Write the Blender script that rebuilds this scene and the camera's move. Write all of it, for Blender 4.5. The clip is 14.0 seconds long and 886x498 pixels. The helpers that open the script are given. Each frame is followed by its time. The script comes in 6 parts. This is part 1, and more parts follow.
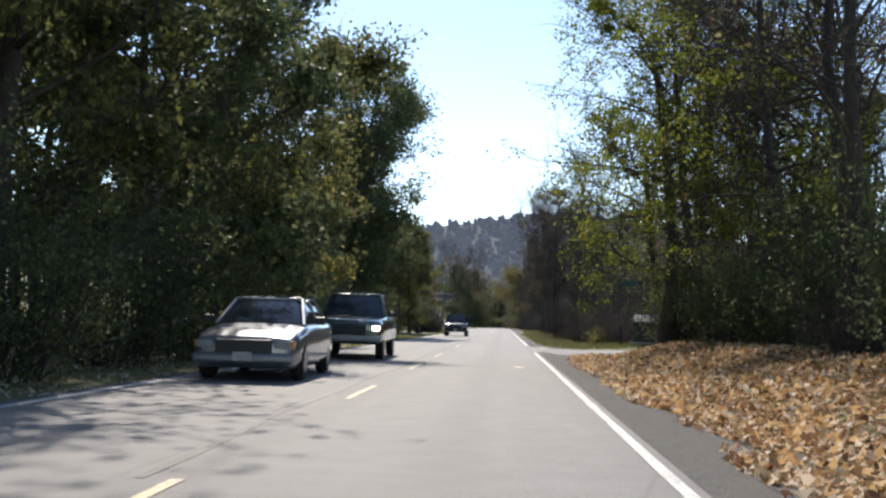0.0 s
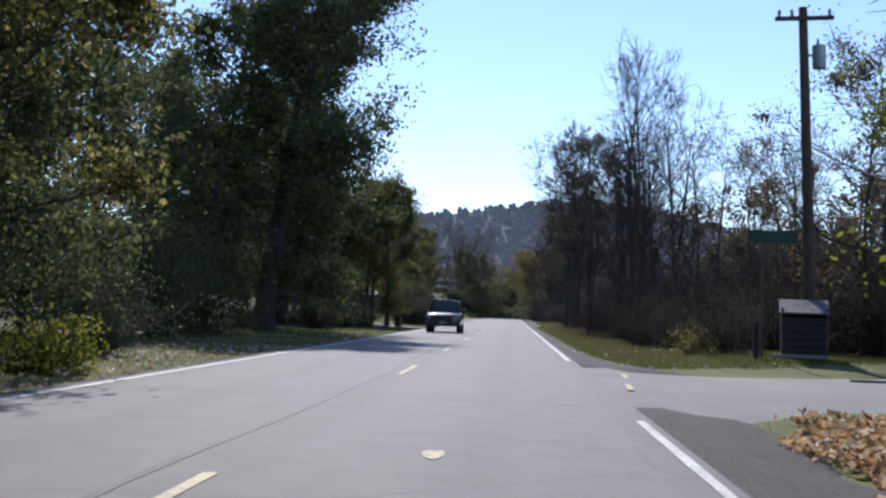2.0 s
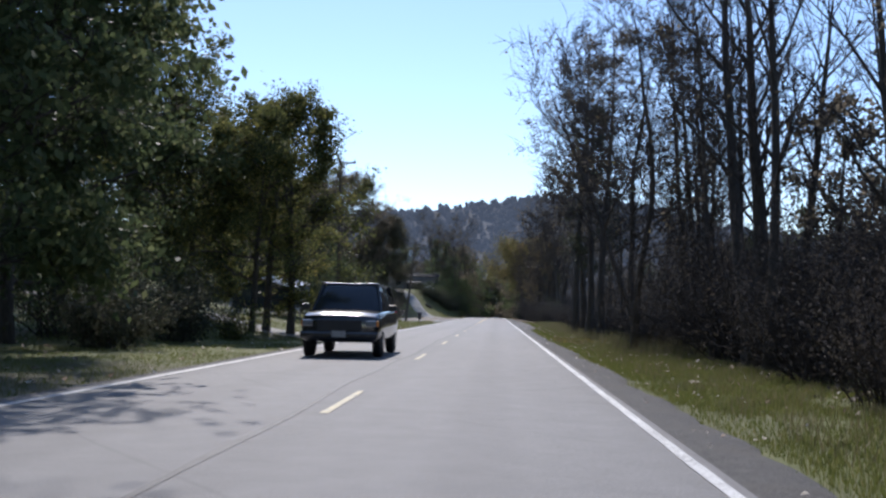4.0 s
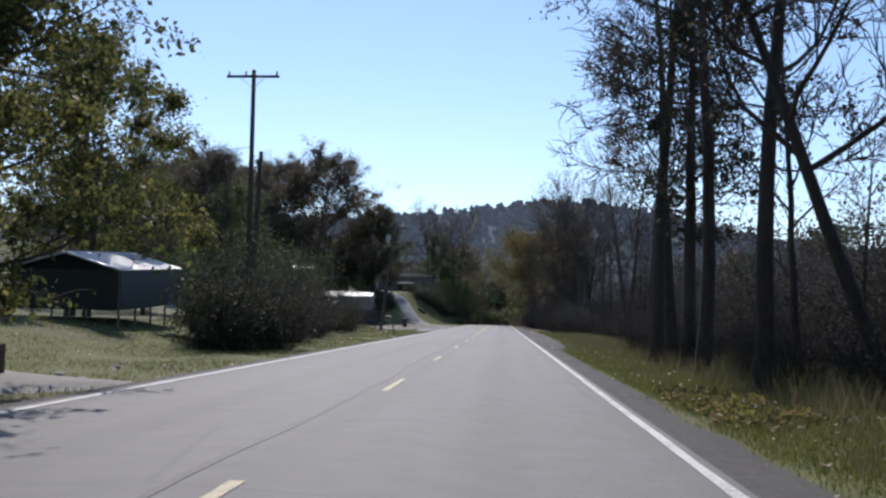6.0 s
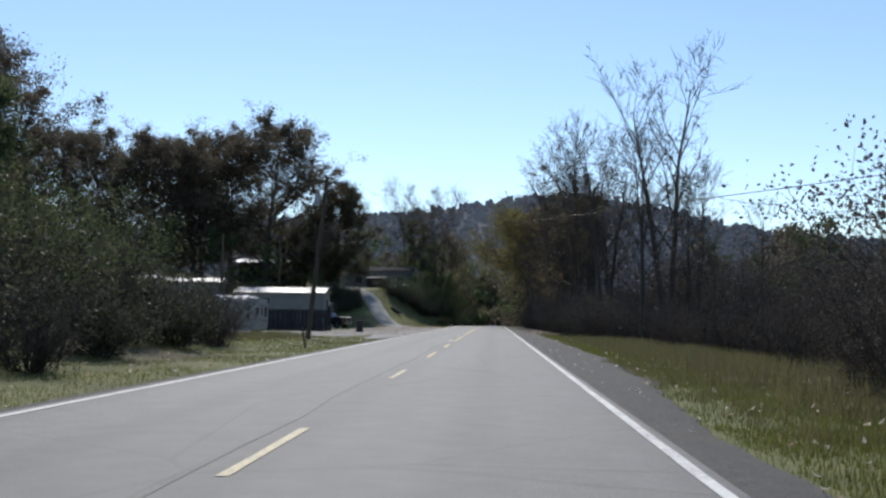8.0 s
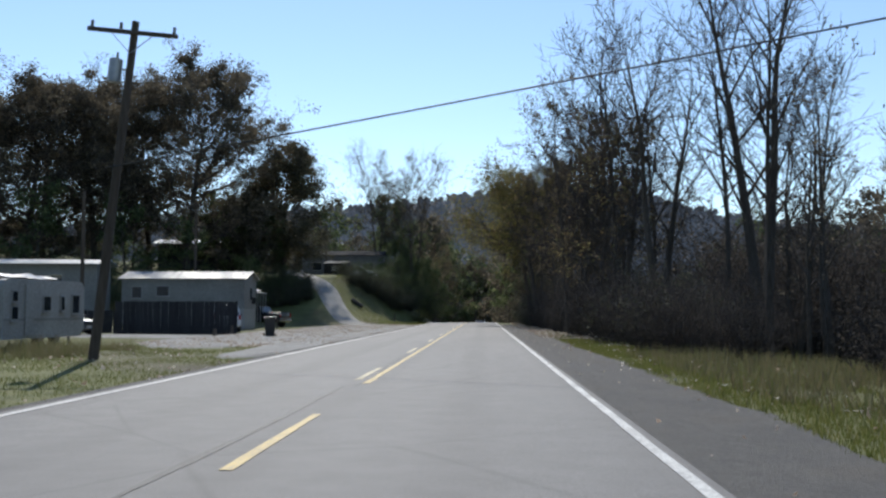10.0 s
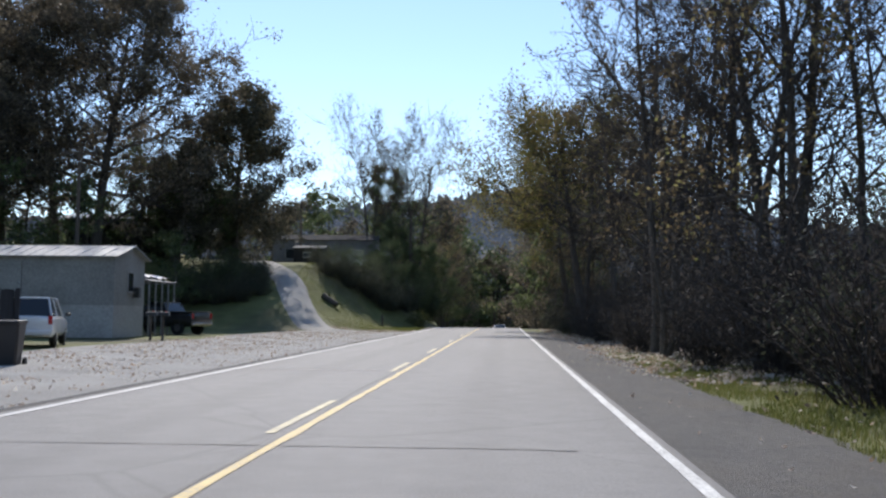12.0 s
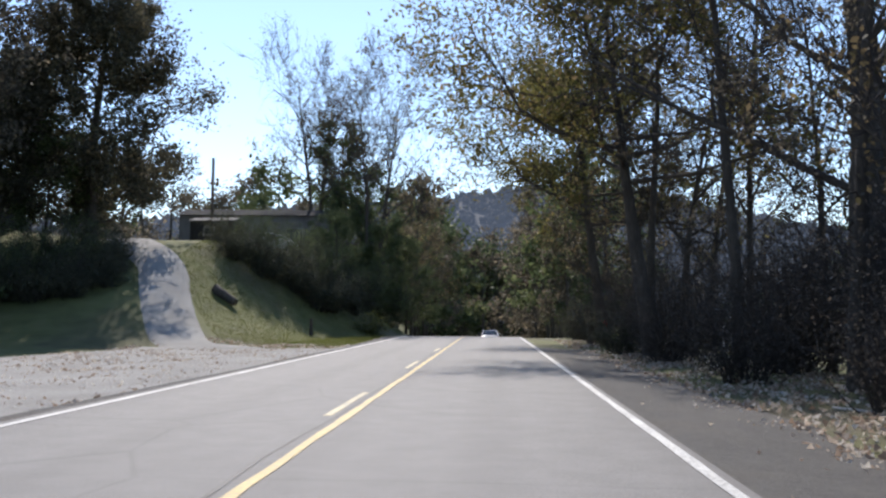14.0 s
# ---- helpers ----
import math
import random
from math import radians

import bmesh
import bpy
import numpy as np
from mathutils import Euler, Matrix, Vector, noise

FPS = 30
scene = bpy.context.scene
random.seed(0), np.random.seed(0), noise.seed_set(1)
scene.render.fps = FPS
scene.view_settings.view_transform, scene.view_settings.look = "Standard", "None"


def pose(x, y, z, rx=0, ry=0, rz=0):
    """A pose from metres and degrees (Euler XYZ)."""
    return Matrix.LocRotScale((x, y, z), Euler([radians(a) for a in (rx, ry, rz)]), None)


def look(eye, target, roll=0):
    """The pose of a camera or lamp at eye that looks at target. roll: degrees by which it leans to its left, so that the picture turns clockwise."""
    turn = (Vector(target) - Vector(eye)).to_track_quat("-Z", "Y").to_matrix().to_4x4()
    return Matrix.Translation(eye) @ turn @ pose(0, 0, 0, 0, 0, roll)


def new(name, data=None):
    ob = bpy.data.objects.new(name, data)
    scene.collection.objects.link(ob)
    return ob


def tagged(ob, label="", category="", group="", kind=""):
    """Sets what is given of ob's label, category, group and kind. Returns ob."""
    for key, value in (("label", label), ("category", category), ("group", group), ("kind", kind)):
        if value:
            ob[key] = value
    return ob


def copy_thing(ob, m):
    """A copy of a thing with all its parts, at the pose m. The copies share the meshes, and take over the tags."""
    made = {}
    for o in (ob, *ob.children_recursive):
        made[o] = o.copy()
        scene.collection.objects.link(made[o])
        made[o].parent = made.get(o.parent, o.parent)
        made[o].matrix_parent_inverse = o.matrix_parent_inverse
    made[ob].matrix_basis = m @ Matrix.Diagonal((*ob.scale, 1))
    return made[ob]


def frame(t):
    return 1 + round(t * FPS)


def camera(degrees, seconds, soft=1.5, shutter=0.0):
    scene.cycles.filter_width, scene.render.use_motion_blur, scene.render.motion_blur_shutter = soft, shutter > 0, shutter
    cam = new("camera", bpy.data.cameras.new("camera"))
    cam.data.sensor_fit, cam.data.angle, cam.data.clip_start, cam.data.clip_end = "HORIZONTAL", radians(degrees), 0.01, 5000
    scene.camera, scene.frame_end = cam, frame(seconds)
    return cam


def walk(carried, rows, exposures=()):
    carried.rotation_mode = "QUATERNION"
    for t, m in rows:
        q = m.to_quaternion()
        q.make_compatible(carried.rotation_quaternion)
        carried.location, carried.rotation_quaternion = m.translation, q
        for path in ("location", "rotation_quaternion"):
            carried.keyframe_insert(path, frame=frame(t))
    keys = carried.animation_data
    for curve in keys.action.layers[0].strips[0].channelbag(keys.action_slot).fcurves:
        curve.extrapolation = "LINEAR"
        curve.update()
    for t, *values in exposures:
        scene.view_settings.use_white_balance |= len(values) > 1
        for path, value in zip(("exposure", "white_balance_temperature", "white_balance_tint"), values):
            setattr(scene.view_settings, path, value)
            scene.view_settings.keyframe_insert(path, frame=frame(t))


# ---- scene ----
LENS = 47.6
cam = camera(LENS, 14.0, soft=2.5)
PATH = [
    (0, (2.098, 1.515, 1.074), (1.974, 3.506, 1.22), 1.6),
    (0.5, (1.998, 9.108, 1.115), (1.868, 11.099, 1.258), 0.7),
    (1, (1.991, 16.117, 1.175), (1.864, 18.11, 1.294), 1.2),
    (1.5, (1.99, 22.585, 1.085), (1.864, 24.578, 1.209), 2.1),
    (2, (1.925, 29.481, 1.1), (1.781, 31.471, 1.225), 2.1),
    (2.2, (1.9, 32.273, 1.112), (1.742, 34.261, 1.243), 1.9),
    (2.5, (1.864, 36.573, 1.129), (1.715, 38.563, 1.26), 1.1),
    (3, (1.85, 44.084, 1.087), (1.727, 46.076, 1.211), 0.8),
    (5.5, (1.746, 81.825, 1.151), (1.638, 83.818, 1.28), 1.4),
    (6, (1.729, 89.378, 1.129), (1.609, 91.37, 1.265), 1.7),
    (6.5, (1.819, 97.047, 1.1), (1.702, 99.038, 1.245), 1.3),
    (7, (1.882, 104.702, 1.106), (1.77, 106.694, 1.247), 1.0),
    (9.5, (1.809, 142.911, 1.083), (1.719, 144.904, 1.217), -0.1),
    (10, (1.877, 150.54, 1.154), (1.798, 152.534, 1.28), 0.1),
    (10.5, (1.922, 157.958, 1.137), (1.841, 159.952, 1.26), -0.2),
    (11, (1.875, 165.327, 1.13), (1.782, 167.321, 1.255), 0.1),
    (11.5, (1.973, 172.986, 1.162), (1.864, 174.979, 1.289), 0.3),
    (12, (1.966, 180.419, 1.157), (1.845, 182.411, 1.286), 0.6),
    (12.5, (1.925, 187.437, 1.186), (1.799, 189.429, 1.317), 0.9),
    (13, (1.85, 194.554, 1.238), (1.727, 196.546, 1.369), 0.8),
    (13.5, (1.75, 201.848, 1.209), (1.635, 203.84, 1.341), 0.6),
    (14, (1.674, 209.473, 1.18), (1.576, 211.467, 1.314), 0.4),
]
walk(cam, [(t, look(eye, target, roll)) for t, eye, target, roll in PATH], [(0, 0.64, 6900, 14), (1, 0.46, 6400, 14), (2, 0.27, 6120, 17), (3, 0.28, 6120, 17), (5.5, 0.04, 6300, 17), (7.0, -0.04, 6400, 14), (9.5, -0.02, 6450, 9), (11, 0.16, 6450, 13), (12.5, 0.32, 6450, 14), (14, 0.42, 6550, 15)])

# ---- sky and sun ----
SUN_EL, SUN_LEFT = 41.0, 11.0            # degrees above the horizon, degrees to the left of +y
world = bpy.data.worlds.new("sky")
scene.world = world
world.use_nodes = True
sky = world.node_tree.nodes.new("ShaderNodeTexSky")
sky.sky_type, sky.sun_disc = "NISHITA", False
sky.sun_elevation, sky.sun_rotation = radians(SUN_EL), radians(-SUN_LEFT)
sky.air_density, sky.dust_density, sky.ozone_density = 1.0, 0.05, 2.6
back = world.node_tree.nodes["Background"]
back.inputs["Strength"].default_value = 0.148
world.node_tree.links.new(sky.outputs["Color"], back.inputs["Color"])
sun_data = bpy.data.lights.new("sun", "SUN")
sun_data.energy, sun_data.angle, sun_data.color = 4.1, radians(0.6), (1.0, 0.95, 0.86)
sun = new("sun", sun_data)
sun_dir = Vector((-math.sin(radians(SUN_LEFT)) * math.cos(radians(SUN_EL)), math.cos(radians(SUN_LEFT)) * math.cos(radians(SUN_EL)), math.sin(radians(SUN_EL))))
sun.matrix_world = look(sun_dir * 200, (0, 0, 0))


# ---- materials ----
def nodes_of(name):
    m = bpy.data.materials.new(name)
    m.use_nodes = True
    n = m.node_tree
    return m, n, n.nodes["Principled BSDF"], n.nodes["Material Output"]


def ramp(n, fac, stops):
    r = n.nodes.new("ShaderNodeValToRGB")
    while len(r.color_ramp.elements) < len(stops):
        r.color_ramp.elements.new(0.5)
    for e, (p, c) in zip(r.color_ramp.elements, stops):
        e.position, e.color = p, (*c, 1)
    n.links.new(fac, r.inputs[0])
    return r.outputs[0]


def noise_fac(n, scale, detail=4, stretch=None):
    co = n.nodes.new("ShaderNodeNewGeometry").outputs["Position"]
    if stretch:
        v = n.nodes.new("ShaderNodeVectorMath")
        v.operation = "MULTIPLY"
        v.inputs[1].default_value = stretch
        n.links.new(co, v.inputs[0])
        co = v.outputs[0]
    t = n.nodes.new("ShaderNodeTexNoise")
    t.inputs["Scale"].default_value, t.inputs["Detail"].default_value = scale, detail
    n.links.new(co, t.inputs["Vector"])
    return t.outputs["Fac"]


def mix_col(n, fac, a, b, mode="MIX"):
    x = n.nodes.new("ShaderNodeMix")
    x.data_type, x.blend_type = "RGBA", mode
    for v, i in ((fac, 0), (a, 6), (b, 7)):
        if hasattr(v, "is_output"):
            n.links.new(v, x.inputs[i])
        else:
            x.inputs[i].default_value = v if i == 0 else (*v, 1)
    return x.outputs[2]


def bumped(n, p, fac, strength, dist=0.02):
    b = n.nodes.new("ShaderNodeBump")
    b.inputs["Strength"].default_value, b.inputs["Distance"].default_value = strength, dist
    n.links.new(fac, b.inputs["Height"])
    n.links.new(b.outputs[0], p.inputs["Normal"])


def surface(name, dark, light, coarse, fine, rough=0.9, bump=0.4, dist=0.02, metal=0.0, stretch=None, spec=0.3):
    """A surface that varies at two scales."""
    m, n, p, _ = nodes_of(name)
    a, b = noise_fac(n, coarse, 4, stretch), noise_fac(n, fine, 5, stretch)
    col = ramp(n, a, [(0.3, dark), (0.7, light)])
    col = mix_col(n, 0.35, col, ramp(n, b, [(0.3, tuple(v * 0.55 for v in dark)), (0.72, tuple(min(1, v * 1.25) for v in light))]))
    n.links.new(col, p.inputs["Base Color"])
    p.inputs["Roughness"].default_value, p.inputs["Metallic"].default_value = rough, metal
    p.inputs["Specular IOR Level"].default_value = spec
    bumped(n, p, b, bump, dist)
    return m


def road_paint(name, dark, light, wear):
    """Paint worn through to the asphalt in flecks and patches."""
    m, n, p, _ = nodes_of(name)
    a, b, c = noise_fac(n, 1.3, 4), noise_fac(n, 34.0, 5), noise_fac(n, 7.0, 5)
    col = mix_col(n, 0.4, ramp(n, a, [(0.3, dark), (0.7, light)]), ramp(n, c, [(0.3, dark), (0.7, light)]))
    gone = n.nodes.new("ShaderNodeMath")
    gone.operation = "MULTIPLY"
    n.links.new(ramp(n, b, [(0.42, (1, 1, 1)), (0.56, (0, 0, 0))]), gone.inputs[0])
    n.links.new(ramp(n, a, [(0.35, (wear, wear, wear)), (0.7, (wear * 0.3, wear * 0.3, wear * 0.3))]), gone.inputs[1])
    col = mix_col(n, gone.outputs[0], col, (0.21, 0.205, 0.20))
    n.links.new(col, p.inputs["Base Color"])
    p.inputs["Roughness"].default_value = 0.7
    bumped(n, p, b, 0.3, 0.004)
    return m


def shoulder_material():
    m, n, p, _ = nodes_of("dark_shoulder_gravel")
    big, mid, fine = noise_fac(n, 0.55, 5), noise_fac(n, 5.0, 5), noise_fac(n, 48.0, 4)
    col = ramp(n, big, [(0.32, (0.075, 0.072, 0.068)), (0.52, (0.115, 0.108, 0.098)), (0.7, (0.12, 0.098, 0.072))])
    col = mix_col(n, 0.4, col, ramp(n, mid, [(0.3, (0.05, 0.047, 0.043)), (0.6, (0.13, 0.122, 0.11)), (0.8, (0.10, 0.105, 0.055))]))
    col = mix_col(n, 0.45, col, ramp(n, fine, [(0.3, (0.035, 0.033, 0.03)), (0.55, (0.11, 0.105, 0.098)), (0.75, (0.26, 0.245, 0.22))]))
    n.links.new(col, p.inputs["Base Color"])
    p.inputs["Roughness"].default_value = 0.95
    bumped(n, p, fine, 1.0, 0.03)
    return m


def paint(name, col, rough=0.35, metal=0.0, dirt=0.25, coat=0.0):
    m, n, p, _ = nodes_of(name)
    f = noise_fac(n, 2.3, 6)
    c = ramp(n, f, [(0.35, tuple(v * (1 - dirt) for v in col)), (0.65, col)])
    n.links.new(c, p.inputs["Base Color"])
    p.inputs["Roughness"].default_value, p.inputs["Metallic"].default_value = rough, metal
    p.inputs["Coat Weight"].default_value = coat
    return m


def foliage(name, stops, through_light=0.4, rough=0.55):
    """Leaves: each one takes its own colour, and light shines through."""
    m, n, p, out = nodes_of(name)
    g = n.nodes.new("ShaderNodeNewGeometry")
    o = n.nodes.new("ShaderNodeObjectInfo")
    add = n.nodes.new("ShaderNodeMath")
    add.operation = "MULTIPLY_ADD"
    add.inputs[1].default_value = 0.75
    mul = n.nodes.new("ShaderNodeMath")
    mul.operation = "MULTIPLY"
    mul.inputs[1].default_value = 0.25
    n.links.new(o.outputs["Random"], mul.inputs[0])
    n.links.new(g.outputs["Random Per Island"], add.inputs[0])
    n.links.new(mul.outputs[0], add.inputs[2])
    col = ramp(n, add.outputs[0], stops)
    n.links.new(col, p.inputs["Base Color"])
    p.inputs["Roughness"].default_value = rough
    p.inputs["Specular IOR Level"].default_value = 0.12
    t = n.nodes.new("ShaderNodeBsdfTranslucent")
    n.links.new(col, t.inputs["Color"])
    x = n.nodes.new("ShaderNodeMixShader")
    x.inputs[0].default_value = through_light
    n.links.new(p.outputs[0], x.inputs[1])
    n.links.new(t.outputs[0], x.inputs[2])
    n.links.new(x.outputs[0], out.inputs["Surface"])
    return m


def glass(name, tint=(0.02, 0.025, 0.03), rough=0.05):
    m, n, p, _ = nodes_of(name)
    p.inputs["Base Color"].default_value = (*tint, 1)
    p.inputs["Roughness"].default_value = rough
    p.inputs["Specular IOR Level"].default_value = 0.6
    return m


def asphalt_material():
    m, n, p, _ = nodes_of("asphalt")
    big = noise_fac(n, 0.35, 4, (1.0, 0.18, 1.0))
    mid = noise_fac(n, 2.2, 5)
    fine = noise_fac(n, 90.0, 3)
    col = ramp(n, big, [(0.3, (0.150, 0.146, 0.140)), (0.7, (0.205, 0.200, 0.192))])
    col = mix_col(n, 0.3, col, ramp(n, mid, [(0.3, (0.10, 0.098, 0.094)), (0.7, (0.24, 0.235, 0.225))]))
    col = mix_col(n, 0.35, col, ramp(n, fine, [(0.35, (0.06, 0.06, 0.058)), (0.7, (0.32, 0.31, 0.30))]))
    # worn wheel tracks run along the lanes
    g = n.nodes.new("ShaderNodeNewGeometry")
    s = n.nodes.new("ShaderNodeSeparateXYZ")
    n.links.new(g.outputs["Position"], s.inputs[0])
    w = n.nodes.new("ShaderNodeMath")
    w.operation = "MULTIPLY"
    w.inputs[1].default_value = 3.75
    n.links.new(s.outputs["X"], w.inputs[0])
    c = n.nodes.new("ShaderNodeMath")
    c.operation = "COSINE"
    n.links.new(w.outputs[0], c.inputs[0])
    col = mix_col(n, 1.0, col, ramp(n, c.outputs[0], [(0.1, (1.0, 1.0, 1.0)), (1.0, (0.90, 0.90, 0.90))]), "MULTIPLY")
    # cracks
    v = n.nodes.new("ShaderNodeTexVoronoi")
    v.feature = "DISTANCE_TO_EDGE"
    v.inputs["Scale"].default_value = 0.22
    wob = n.nodes.new("ShaderNodeTexNoise")
    wob.inputs["Scale"].default_value = 1.2
    vm = n.nodes.new("ShaderNodeVectorMath")
    vm.operation = "ADD"
    n.links.new(g.outputs["Position"], vm.inputs[0])
    n.links.new(wob.outputs["Color"], vm.inputs[1])
    n.links.new(vm.outputs[0], v.inputs["Vector"])
    col = mix_col(n, 1.0, col, ramp(n, v.outputs["Distance"], [(0.0, (0.84, 0.84, 0.84)), (0.008, (1, 1, 1))]), "MULTIPLY")
    n.links.new(col, p.inputs["Base Color"])
    p.inputs["Roughness"].default_value = 0.78
    p.inputs["Specular IOR Level"].default_value = 0.4
    bumped(n, p, fine, 0.5, 0.006)
    return m


def ground_material():
    m, n, p, _ = nodes_of("roadside_soil_and_turf")
    big, mid, fine = noise_fac(n, 0.09, 4), noise_fac(n, 0.9, 5), noise_fac(n, 22.0, 4)
    turf = ramp(n, mid, [(0.3, (0.09, 0.10, 0.026)), (0.55, (0.15, 0.162, 0.045)), (0.75, (0.21, 0.19, 0.075))])
    soil = ramp(n, mid, [(0.3, (0.06, 0.048, 0.032)), (0.7, (0.11, 0.088, 0.06))])
    col = mix_col(n, ramp(n, big, [(0.50, (0, 0, 0)), (0.66, (1, 1, 1))]), turf, soil)
    col = mix_col(n, 0.35, col, ramp(n, fine, [(0.3, (0.05, 0.055, 0.018)), (0.7, (0.15, 0.15, 0.06))]))
    n.links.new(col, p.inputs["Base Color"])
    p.inputs["Roughness"].default_value = 0.95
    bumped(n, p, fine, 0.7, 0.05)
    return m


